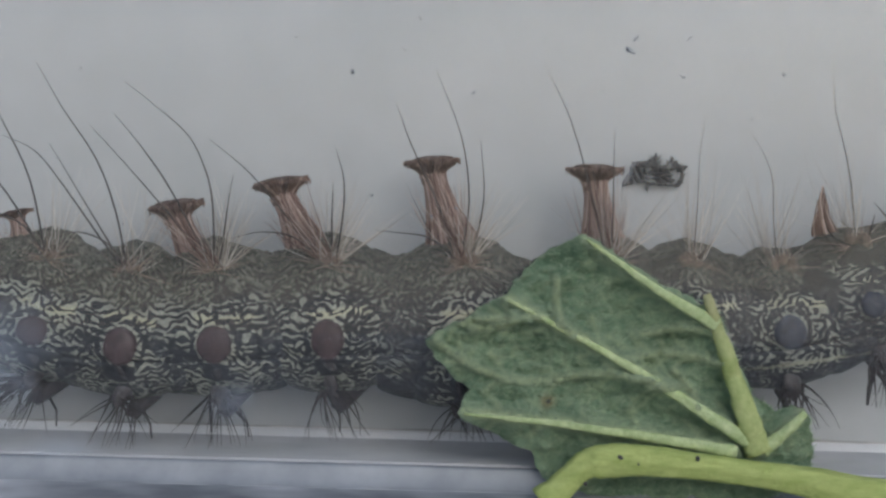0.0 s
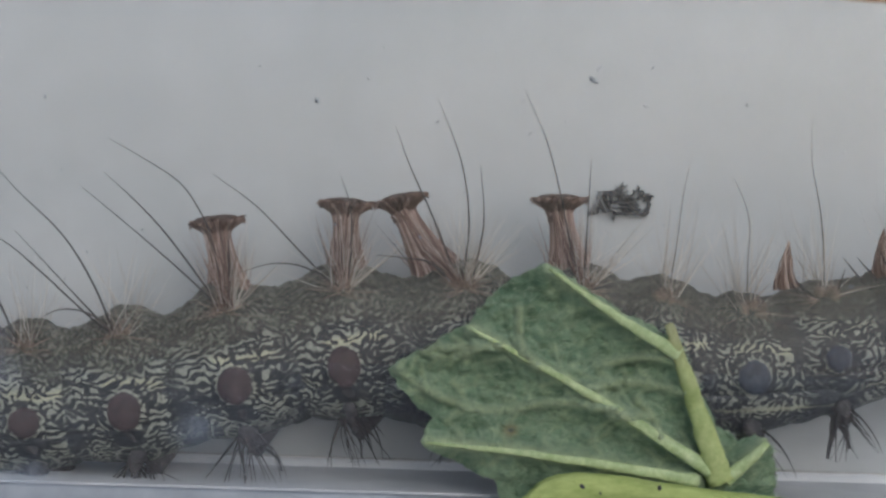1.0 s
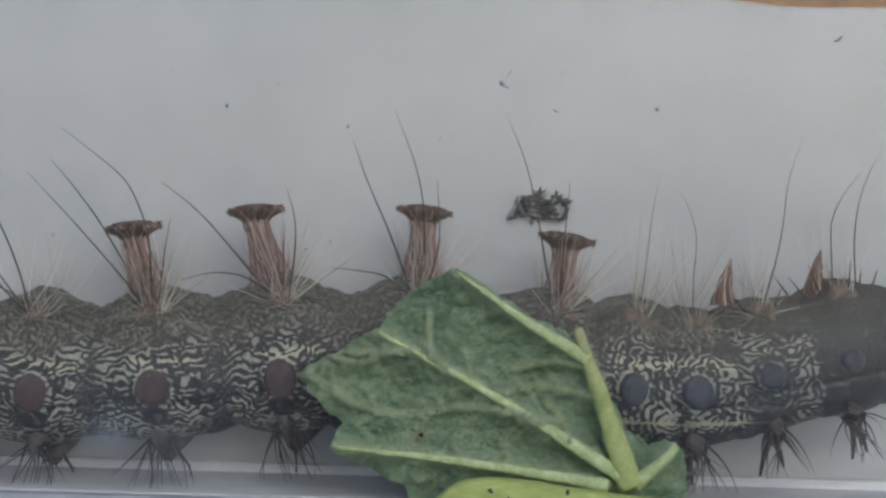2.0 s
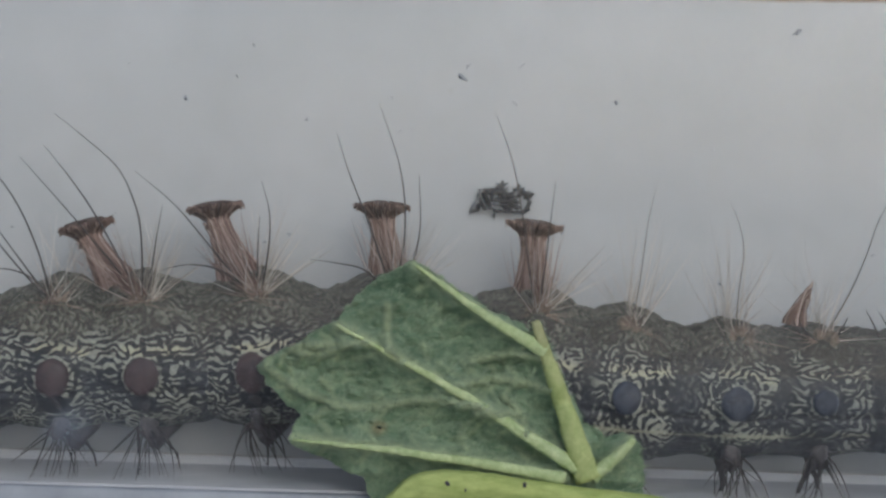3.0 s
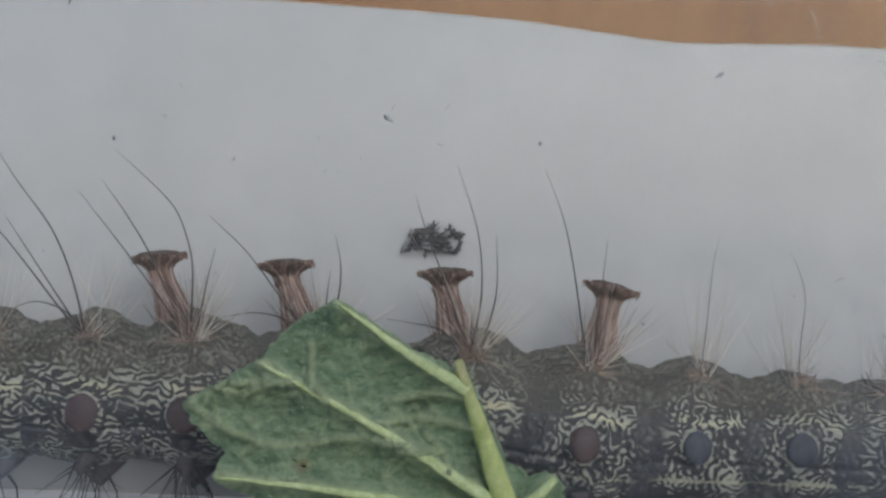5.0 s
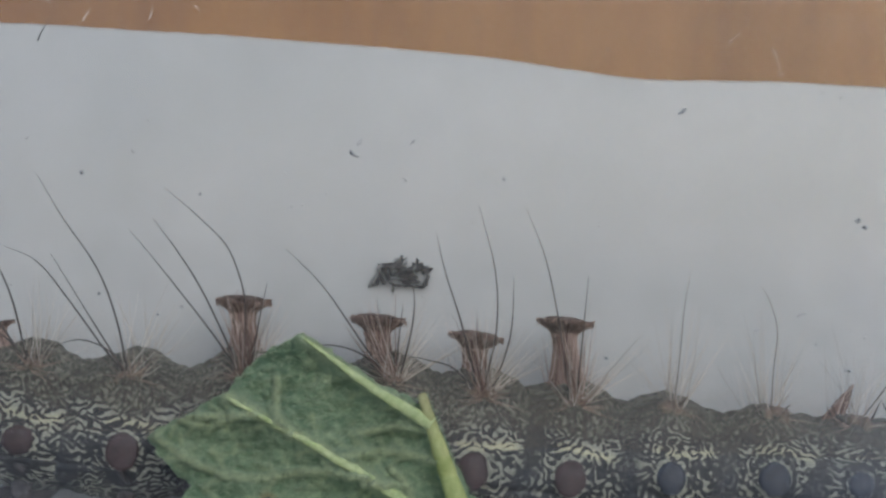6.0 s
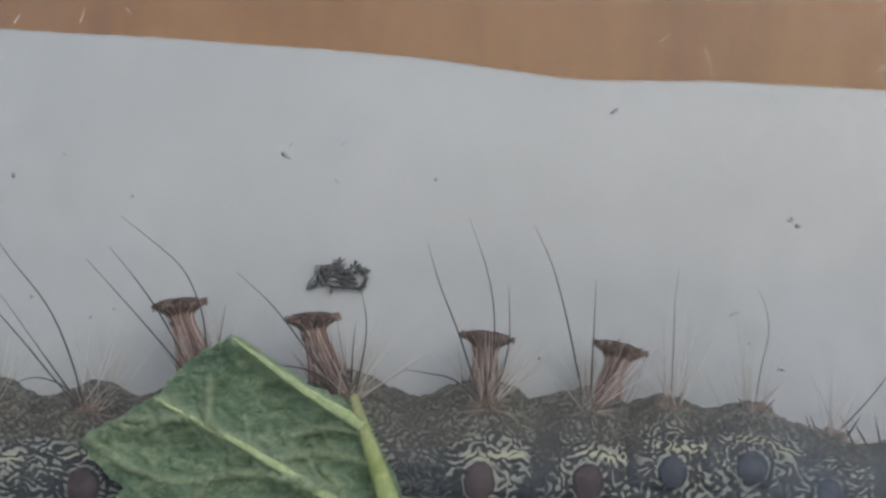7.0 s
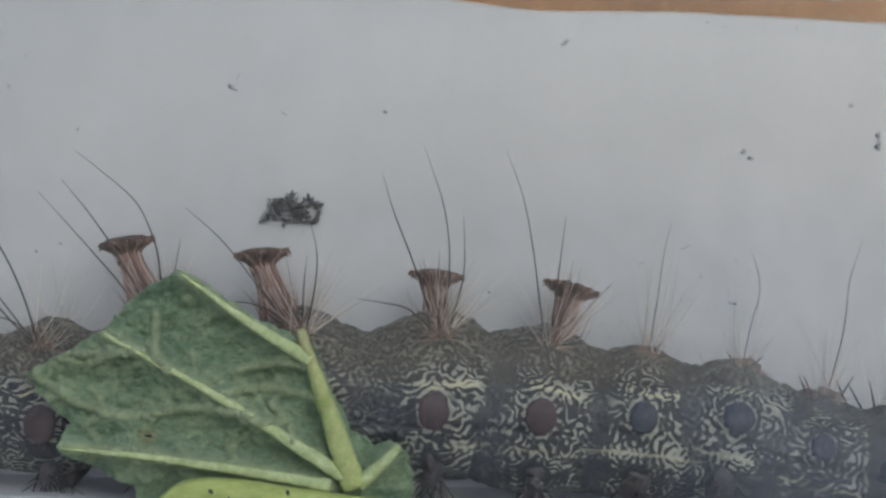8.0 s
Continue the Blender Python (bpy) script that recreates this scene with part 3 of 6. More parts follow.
def back_bristles(parent, high, deep, rng, longs, fan, rust=1.0, wart=1.0, tuft=False, tan=0):
    """The star wart beside the back with its long hairs and its fans of finer ones."""
    zs = (0.80 if wart > 1 else 0.76) * high
    ys = -deep * math.sqrt(max(0.05, 1 - (zs / high) ** 2)) - 0.27
    for yy, nm in ((ys, "star_wart"), (-ys * 0.5, "star_wart")):
        bm = bmesh.new()
        for _ in range(7):
            lump(bm, (rng.uniform(-0.3, 0.45), yy + rng.uniform(-0.06, 0.1), zs + rng.uniform(-0.2, 0.2)), (0.22 * wart, 0.14 * wart, 0.16 * wart), rng, 0.3, 2)
        if wart > 1:
            lump(bm, (0.05, yy * 0.94, zs + 0.13), (0.34, 0.30, 0.24), rng, 0.15, 3)
        part(nm, bm, "wart", parent)
    for i, ctrl in enumerate(longs):
        bm = bmesh.new()
        lean = rng.uniform(-0.5, 0.9)
        n = len(ctrl) - 1
        pts = smooth_path([(x, -0.12 * (k > 0) + lean * (k / n) ** 2, z) for k, (x, z) in enumerate(ctrl)], 4 if n > 1 else 2)
        thin = tan and i > 0
        w = (0.019 if thin else 0.023 if tan == 1 else 0.030 if wart > 1 else 0.041) if n > 1 else 0.05
        tube(bm, pts, [w * (1 - 0.80 * (k / (len(pts) - 1)) ** 1.3) for k in range(len(pts))], 5, cap=False)
        h = part("long_hair" if n > 1 else "spine", bm, "dark_hair" if n < 2 else "tan_hair" if thin else "whisker" if tan == 1 else "dark_hair", parent, "short dark spine" if n < 2 else "long thin tan hair" if thin else "long dark wavy hair")
        h.location = (0, ys * MM, zs * MM)
        if n > 1:
            whiskers.setdefault(parent, []).append(h)
    bm = bmesh.new()
    for i in range(int(fan * 0.75)):
        a = rng.gauss(0.10, 0.46)
        L = rng.uniform(1.3, 4.4 if tan else 3.7) * (1 - 0.25 * abs(a))
        y0 = rng.choice((ys, -ys * 0.66, 0.0)) + rng.uniform(-0.2, 0.2)
        z0 = zs if abs(y0) > 0.6 else high * 0.96
        x0 = rng.uniform(-0.3, 0.5)
        tip = (x0 + L * math.sin(a), y0 * 1.2 + rng.uniform(-0.7, 0.7), z0 + L * math.cos(a))
        hair(bm, (x0, y0, z0), tip, (0.12 * math.cos(a) * rng.uniform(-1, 1), 0, 0), rng.uniform(0.010, 0.019) if tan else rng.uniform(0.012, 0.024), 4)
    part("fine_hairs", bm, "tan_hair" if tan else "pale_hair", parent, "fine pale hairs")
    bm = bmesh.new()
    for i in range(int(30 * rust)):
        a = rng.uniform(-2.0, 2.0)
        L = rng.uniform(0.5, 1.6)
        x0 = rng.uniform(-0.2, 0.3)
        z1 = zs + L * math.cos(a)
        y1 = min(ys - 0.25, skin_y(min(high * 0.98, abs(z1)), high, deep) - 0.12) - rng.uniform(0, 0.3)
        hair(bm, (x0, ys, zs), (x0 + L * math.sin(a), y1 - 0.2, z1), (0, -0.1, 0), rng.uniform(0.014, 0.026), 4)
    part("short_hairs", bm, "rust_hair", parent, "reddish hairs fanned over the skin")
    if tuft:
        bm = bmesh.new()
        for i in range(34):
            a = rng.gauss(0.0, 0.17)
            L = rng.uniform(1.5, 3.2)
            x0 = rng.uniform(-0.2, 0.2)
            hair(bm, (x0, 0, 0), (x0 + L * math.sin(a), rng.uniform(-0.25, 0.55), L * math.cos(a)), (rng.uniform(-0.08, 0.08), -0.1, 0), rng.uniform(0.020, 0.040), 5)
        strands[parent] = part("wart_strands", bm, "strand", parent, "stiff brown and pale strands crossing the tuft")
        strands[parent].location = (0.15 * MM, (ys - 0.03) * MM, zs * MM)
        bm = bmesh.new()
        for i in range(24):
            a = rng.uniform(0.12, 1.0)
            L = rng.uniform(1.5, 3.4)
            x0 = rng.uniform(0.0, 0.4)
            hair(bm, (x0, ys, zs), (x0 + L * math.sin(a), ys + rng.uniform(-0.4, 0.6), zs + L * math.cos(a)), (rng.uniform(-0.1, 0.1), 0, 0.05), rng.uniform(0.013, 0.024), 4)
        part("side_fan", bm, "tan_hair", parent, "tan hairs fanned beside the tuft")


BRUSH = ((0.0, 1.02), (0.5, 0.82), (1.1, 0.60), (1.8, 0.45), (2.4, 0.37), (2.76, 0.40), (2.96, 0.55), (3.09, 0.77), (3.20, 0.92), (3.30, 0.92))


def brush_radius(z):
    for (z0, r0), (z1, r1) in zip(BRUSH, BRUSH[1:]):
        if z <= z1:
            return r0 + (r1 - r0) * (z - z0) / (z1 - z0)
    return BRUSH[-1][1]


NECK = 2.80


def brush_core(bm, profile, rng, drop=0.0):
    """The ribbed core under the strands."""
    n, ph = 44, rng.uniform(0, 6)
    made = []
    for z, r in profile:
        row = []
        for i in range(n):
            a = 2 * math.pi * i / n
            q = (0.90 if z < NECK else 0.74) * r * (1 + 0.06 * math.sin(9 * a + ph) + 0.05 * math.sin(17 * a + 2 * ph) + 0.05 * math.sin(3 * a + ph))
            row.append(bm.verts.new((q * math.cos(a), q * math.sin(a), z + 0.05 * math.sin(5 * a + ph) * (z > 3) - drop)))
        made.append(row)
    for a, b in zip(made, made[1:]):
        for i in range(n):
            bm.faces.new((a[i], a[(i + 1) % n], b[(i + 1) % n], b[i]))
    bm.faces.new(made[-1])


def tussock(parent, rng):
    """A shaving brush of packed hair: a column of strands and the cap into which they flare."""
    bm = bmesh.new()
    brush_core(bm, tuple(p for p in BRUSH if p[0] < 2.9) + ((2.92, 0.36),), rng)
    zs = (0.0, 0.7, 1.5, 2.3, 2.65, 2.84)
    for i in range(430):
        a0, tw = rng.uniform(0, 2 * math.pi), rng.uniform(-0.4, 0.4)
        thick = i < 50
        q = 1.05 if thick else rng.uniform(0.90, 1.05) if rng.random() < 0.72 else rng.uniform(0.2, 0.9)
        pts = []
        for z in zs:
            r = brush_radius(z) * q + 0.03 * math.sin(3 * z + a0 * 5) * (1 - z / 3)
            pts.append((r * math.cos(a0 + tw * z / 3), r * math.sin(a0 + tw * z / 3), z))
        w = 0.050 if thick else 0.033
        tube(bm, pts, [w, w, w, w * 0.9, w * 0.85, w * 0.8], 4 if thick else 3, cap=False)
    for i in range(26):
        a0 = rng.uniform(0, 2 * math.pi)
        x, y = 0.6 * math.cos(a0), 0.6 * math.sin(a0)
        L, f = rng.uniform(1.4, 2.9), rng.uniform(0.3, 1.1)
        hair(bm, (x, y, 0.2), (x * (1 + f), y * (1 + f), 0.2 + L), (0, 0, 0.1), 0.02, 4)
    column = part("tussock", bm, "brush", parent, "reddish-brown shaving-brush tuft of dense hair")
    bm = bmesh.new()
    brush_core(bm, ((2.60, 0.35),) + tuple(p for p in BRUSH if p[0] > 2.7) + ((3.34, 0.86), (3.40, 0.35)), rng, NECK)
    zs = (2.45, 2.76, 2.96, 3.10, 3.22)
    for i in range(300):
        a0 = rng.uniform(0, 2 * math.pi)
        q = rng.uniform(0.90, 1.06) if rng.random() < 0.75 else rng.uniform(0.2, 0.9)
        top = rng.uniform(0.985, 1.03)
        pts = [(brush_radius(z) * q * math.cos(a0), brush_radius(z) * q * math.sin(a0), z * top - NECK) for z in zs]
        e = rng.uniform(1.0, 1.14)
        pts.append((pts[-1][0] * e, pts[-1][1] * e, pts[-1][2] + rng.uniform(-0.18, 0.06) * q))
        tube(bm, pts, [0.030, 0.032, 0.034, 0.036, 0.036, 0.020], 3, cap=False)
    return column, part("tussock_cap", bm, "brush_cap", parent, "dark flared cap of the tuft")


def pencil(parent, rng, at, height, lean, width=0.34):
    """A pointed horn of reddish hair."""
    bm = bmesh.new()
    for i in range(90):
        a = rng.uniform(0, 2 * math.pi)
        q = rng.uniform(0.2, 1.15) if i < 74 else rng.uniform(1.1, 1.7)
        x, y = width * q * math.cos(a), width * q * math.sin(a)
        h = height * (rng.uniform(0.45, 1.05) if i < 74 else rng.uniform(0.4, 0.8))
        pts, rad = [], []
        for k in range(6):
            f = k / 5
            w = (1 - f ** 1.6) * 0.9 + 0.1
            pts.append((x * w + lean * (f ** 3 - 0.3 * f), y * w, h * f))
            rad.append(0.028 * (1 - 0.6 * f))
        tube(bm, pts, rad, 4, cap=False)
    ob = part("hair_pencil", bm, "pencil", parent, "pointed reddish hair pencil")
    ob.location = [c * MM for c in at]
    return ob


def build_caterpillar():
    cat = thing("caterpillar", "hairy tussock caterpillar, black and cream maze skin with four brown tufts", "caterpillar", at=(0, 4.2, 0))
    # each long hair as steps forward and up from its star wart
    longs = {}
    longs["F"] = (((0, 0), (-0.9, 2.6), (-2.2, 4.6), (-3.4, 6.2)), ((0, 0), (-1.6, 2), (-3.8, 3.9), (-4.8, 4.4)), ((0, 0), (-0.9, 1), (-2.2, 1.3), (-3.4, 0.9)),)
    longs["E"] = (((0, 0), (-0.5, 2), (-1.3, 3.8), (-2.6, 5.5), (-3.6, 7)), ((0, 0), (-0.9, 1), (-2.2, 2.6), (-3.4, 3.9), (-4.6, 4.4)), ((0, 0), (-1.2, 1.7), (-3, 4.2)), ((0, 0), (-0.7, 0.9), (-1.8, 1.25), (-2.9, 0.9)),)
    longs["A"] = (((0, 0), (0.05, 1.2), (0, 2.6), (-0.25, 3.6), (-0.8, 4.7), (-2, 5.8), (-3, 6.6)), ((0, 0), (-1.4, 2.8), (-2.4, 4.3), (-3.4, 5.5)), ((0, 0), (-1.1, 1.5), (-2.6, 3.3), (-4.2, 5.1)), ((0.2, 0), (0.5, 2), (0.7, 3.3)),)
    longs["B"] = (((0, 0), (-1.2, 1.5), (-2.6, 3.2), (-4, 4.4)), ((0.3, 0), (0.6, 1.7), (0.65, 2.9), (0.4, 4)), ((0.2, 0), (0.2, 1.5), (0.25, 2.8)), ((0, 0), (-1, 0.9), (-2.2, 1.15), (-3.5, 0.9)),)
    longs["C"] = (((0, 0), (0.3, 2.2), (0.05, 4.4), (-0.8, 6.7)), ((0, 0), (-0.9, 2.4), (-1.7, 4.2), (-2.2, 5.6)), ((0.3, 0), (0.8, 2.2), (0.7, 4.3)), ((0, 0), (-1, 0.9), (-1.9, 1.1), (-2.9, 1.2)),)
    longs["D"] = (((0, 0), (-0.36, 1.4), (-0.78, 3.3), (-1.32, 5.2), (-2.1, 6.9)), ((0.1, 0), (0.15, 2.2), (0.2, 4.6)),)
    longs["T3"] = (((0.1, 0), (0.25, 2.0), (0.35, 3.8), (0.55, 5.2)), ((0, 0), (-0.1, 2.2), (-0.5, 4.6)), ((0.1, 0), (0.5, 2.2), (0.7, 4.2)), ((0.1, 0), (0.9, 1.8), (1.6, 3.2)), ((-0.1, 0.1), (-0.55, 0.4)), ((0.2, 0.1), (0.5, 0.5)),)
    longs["T2"] = (((0, 0), (0.05, 1.6), (0.2, 3.1), (-0.05, 4.2), (-0.35, 4.8)), ((0.1, 0), (0.25, 2.2), (0.35, 4.0)), ((0, 0), (-0.5, 1.8), (-1.0, 3.2)), ((0.1, 0), (0.7, 1.9), (1.2, 3.4)), ((-0.2, 0.1), (-0.7, 0.4)), ((-0.1, 0), (-0.75, 0.1)), ((0.3, 0.1), (0.6, 0.5)),)
    longs["T1"] = (((0, 0), (0.55, 1.8), (0.85, 3.2), (1.05, 4.6), (1.6, 6.2)), ((0.1, 0), (0.25, 1.8), (0.6, 3.6)), ((0, 0), (0.8, 1.5), (1.8, 3.0)), ((0.2, 0), (0.5, 1.4), (1.2, 2.9)),)
    longs["T1"] += (((0.5, 0.1), (0.8, 0.9)), ((-0.5, 0.1), (-0.8, 0.8)), ((-0.7, 0.1), (-1.0, 0.7)),)
    longs["H"] = (((-0.2, 0), (-0.05, 1.6), (0.15, 2.6), (0.7, 3.4), (1.5, 4.1)), ((0.6, 0), (0.8, 2), (1.3, 3.6), (2.2, 5)),)
    longs["H"] += tuple(((x, 0.0), (x + d, h)) for x, d, h in ((-1.1, -0.5, 0.9), (-0.6, -0.2, 1.2), (-0.2, 0.1, 0.9), (0.3, 0.2, 1.2), (0.7, 0.3, 0.9), (1.1, 0.4, 0.7), (-1.6, -0.5, 1.0)))
    #        ring  seed high  deep  spot         blue  fan hump line gold leg
    rear = (("F", 11, 2.40, 2.40, (0.54, 0.52), False, 44, 0.36, 0.5, 0.7, 1),
            ("E", 12, 2.45, 2.45, (0.58, 0.66), False, 50, 0.42, 0.5, 0.8, 1),
            ("A", 13, 2.47, 2.50, (0.58, 0.66), False, 56, 0.44, 0.5, 0.8, 1),
            ("B", 14, 2.48, 2.50, (0.56, 0.68), False, 60, 0.44, 0.5, 0.8, 1),
            ("C", 15, 2.46, 2.50, (0.54, 0.68), False, 70, 0.42, 0.6, 1.0, 0))
    fore = (("D", 16, 2.38, 2.48, (0.54, 0.66), False, 70, 0.40, 0.7, 1.0, 0),
            ("T3", 17, 2.13, 2.45, (0.50, 0.56), True, 70, 0.30, 0.9, 0.75, 0),
            ("T2", 18, 1.93, 2.42, (0.54, 0.58), True, 64, 0.22, 0.9, 0.7, 2),
            ("T1", 19, 1.78, 2.38, (0.44, 0.46), True, 44, 0.14, 0.7, 0.3, 2),
            ("H", 20, 1.95, 2.2, (0.4, 0.4), True, 40, 0.05, 0.5, 0.1, 2))
    for key, seed, high, deep, spot, blue, fan, hump, line, gold, leg in rear + fore:
        rng = random.Random(seed)
        front = key in ("T3", "T2", "T1", "H")
        belly = {"C": 1.32, "D": 1.42, "T3": 1.47, "T2": 1.46, "T1": 1.58, "H": 1.45}.get(key, 1.1)
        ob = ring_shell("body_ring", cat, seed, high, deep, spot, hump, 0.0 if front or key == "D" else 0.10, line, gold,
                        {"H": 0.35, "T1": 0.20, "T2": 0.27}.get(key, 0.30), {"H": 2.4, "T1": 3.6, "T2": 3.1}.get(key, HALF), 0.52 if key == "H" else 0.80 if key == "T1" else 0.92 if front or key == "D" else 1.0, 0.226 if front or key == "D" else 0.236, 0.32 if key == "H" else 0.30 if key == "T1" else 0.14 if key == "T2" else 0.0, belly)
        rings[key] = ob
        spot_wart(ob, high, deep, spot, blue, rng, belly)
        foot_bristles(ob, high, deep, rng, leg > 0, leg == 2, belly, key == "F")
        back_bristles(ob, high, deep, rng, longs[key], fan, 0.35 if front else 1.0, 1.5 if front else 1.0, key in "ABCD", {"T3": 1, "T2": 1, "T1": 2}.get(key, 0))
        if key in "ABCD":
            tufts[key] = tussock(ob, rng)
        if key == "F":
            # a short slanting tuft over the tail
            m = pose(-1.10 * MM, 0, 1.62 * MM, 0, -20, 0) @ Matrix.Diagonal((0.62, 0.62, 0.50, 1))
            column, cap = tussock(ob, rng)
            column.matrix_local = m
            cap.matrix_local = m @ Matrix.Translation((0, 0, NECK * MM))
        if key in ("T1", "H"):
            pencils[key] = pencil(ob, rng, (-0.75, -0.9, high * 0.84), 1.60, 0.42, 0.29)
    # dark head capsule with its jaws, on the neck ring
    rng = random.Random(5)
    bm = bmesh.new()
    lump(bm, (1.7, -0.1, -0.75), (1.15, 1.7, 1.65), rng, 0.08, 4)
    part("head", bm, "head", rings["H"], "dark slate head capsule")
    bm = bmesh.new()
    for s in (-1, 1):
        lump(bm, (2.6, s * 0.5, -2.0), (0.35, 0.3, 0.45), rng, 0.15, 2)
    part("jaw", bm, "head", rings["H"])
    bm = bmesh.new()
    for i in range(40):
        a, e = rng.uniform(-1.3, 0.9), rng.uniform(-0.9, 0.5)
        d = Vector((math.cos(a) * 0.9, math.sin(e) * 1.2 - 0.4, math.sin(a) + 0.4)).normalized()
        hair(bm, Vector((1.7, -0.4, -0.7)) + d * 1.2, Vector((1.7, -0.4, -0.7)) + d * rng.uniform(2.0, 2.9), (0, 0, 0.1), 0.03, 4)
    part("face_bristles", bm, "dark_hair", rings["H"])
    return cat


# ---------------------------------------------------------------- leaf
VEINS = (  # x, z below the tip, along each vein; radius at its two ends
    (((6.0, -7.05), (5.02, -4.45), (4.06, -1.85)), 0.46, 0.15),
    (((4.45, -2.85), (2.45, -1.72), (0.06, -0.12)), 0.25, 0.06),
    (((5.75, -6.75), (1.9, -4.45), (-2.48, -2.18)), 0.25, 0.06),
    (((5.2, -7.0), (0.2, -6.35), (-3.85, -6.02)), 0.22, 0.05),
    (((6.1, -7.0), (6.85, -6.3), (7.42, -5.66)), 0.26, 0.13))
SIDE_VEINS = (
    ((4.6, -4.1), (3.0, -3.85), (1.5, -4.05)), ((2.3, -4.75), (0.5, -4.6), (-1.5, -4.95), (-3.05, -4.7), (-4.4, -4.0), (-4.85, -3.6)),
    ((-1.5, -2.75), (-2.6, -2.85), (-4.2, -2.95)), ((3.7, -5.0), (2.9, -4.9), (2.2, -4.95)),
    ((-0.3, -3.4), (-0.8, -2.6), (-0.85, -1.5)), ((3.9, -5.6), (3.7, -5.0), (3.1, -4.4)), ((-4.5, -2.85), (-3.2, -3.2), (-1.9, -2.75)), ((4.3, -3.1), (3.3, -3.0), (2.0, -3.25)))


def near(p, path):
    best = 9.0
    for a, b in zip(path, path[1:]):
        ab = b - a
        f = max(0, min(1, (p - a).dot(ab) / max(1e-9, ab.dot(ab))))
        best = min(best, (p - a - f * ab).length)
    return best


def leaf_relief(x, z, mains, sides, minors=()):
    """How far the blade stands towards the viewer, and how pale a vein makes it."""
    p = Vector((x, z))
    dm = min(near(p, v) for v in mains)
    ds = min(near(p, v) for v in sides)
    dn = min((near(p, v) for v in minors if abs(v[0].x - x) < 1.6 and abs(v[0].y - z) < 1.6), default=9.0)
    h = 0.12 * math.exp(-(dn / 0.11) ** 2) + 0.34 * math.exp(-(dm / 0.35) ** 2) + 0.32 * math.exp(-(ds / 0.11) ** 2) - 0.30 * min(1, dm / 1.2) - 0.16 * min(1, ds / 0.7)
    h += 0.30 * noise.noise(Vector((x * 0.9, z * 1.1, 2))) + 0.20 * noise.noise(Vector((x * 1.5, z * 2.6, 5))) + 0.15 * noise.noise(Vector((x * 3.2, z * 5.5, 8))) + 0.05 * noise.noise(Vector((x * 8, z * 11, 3)))
    pale = max(math.exp(-(dm / 0.17) ** 2), 0.8 * math.exp(-(ds / 0.09) ** 2), 0.5 * math.exp(-(dn / 0.08) ** 2))
    return h, pale


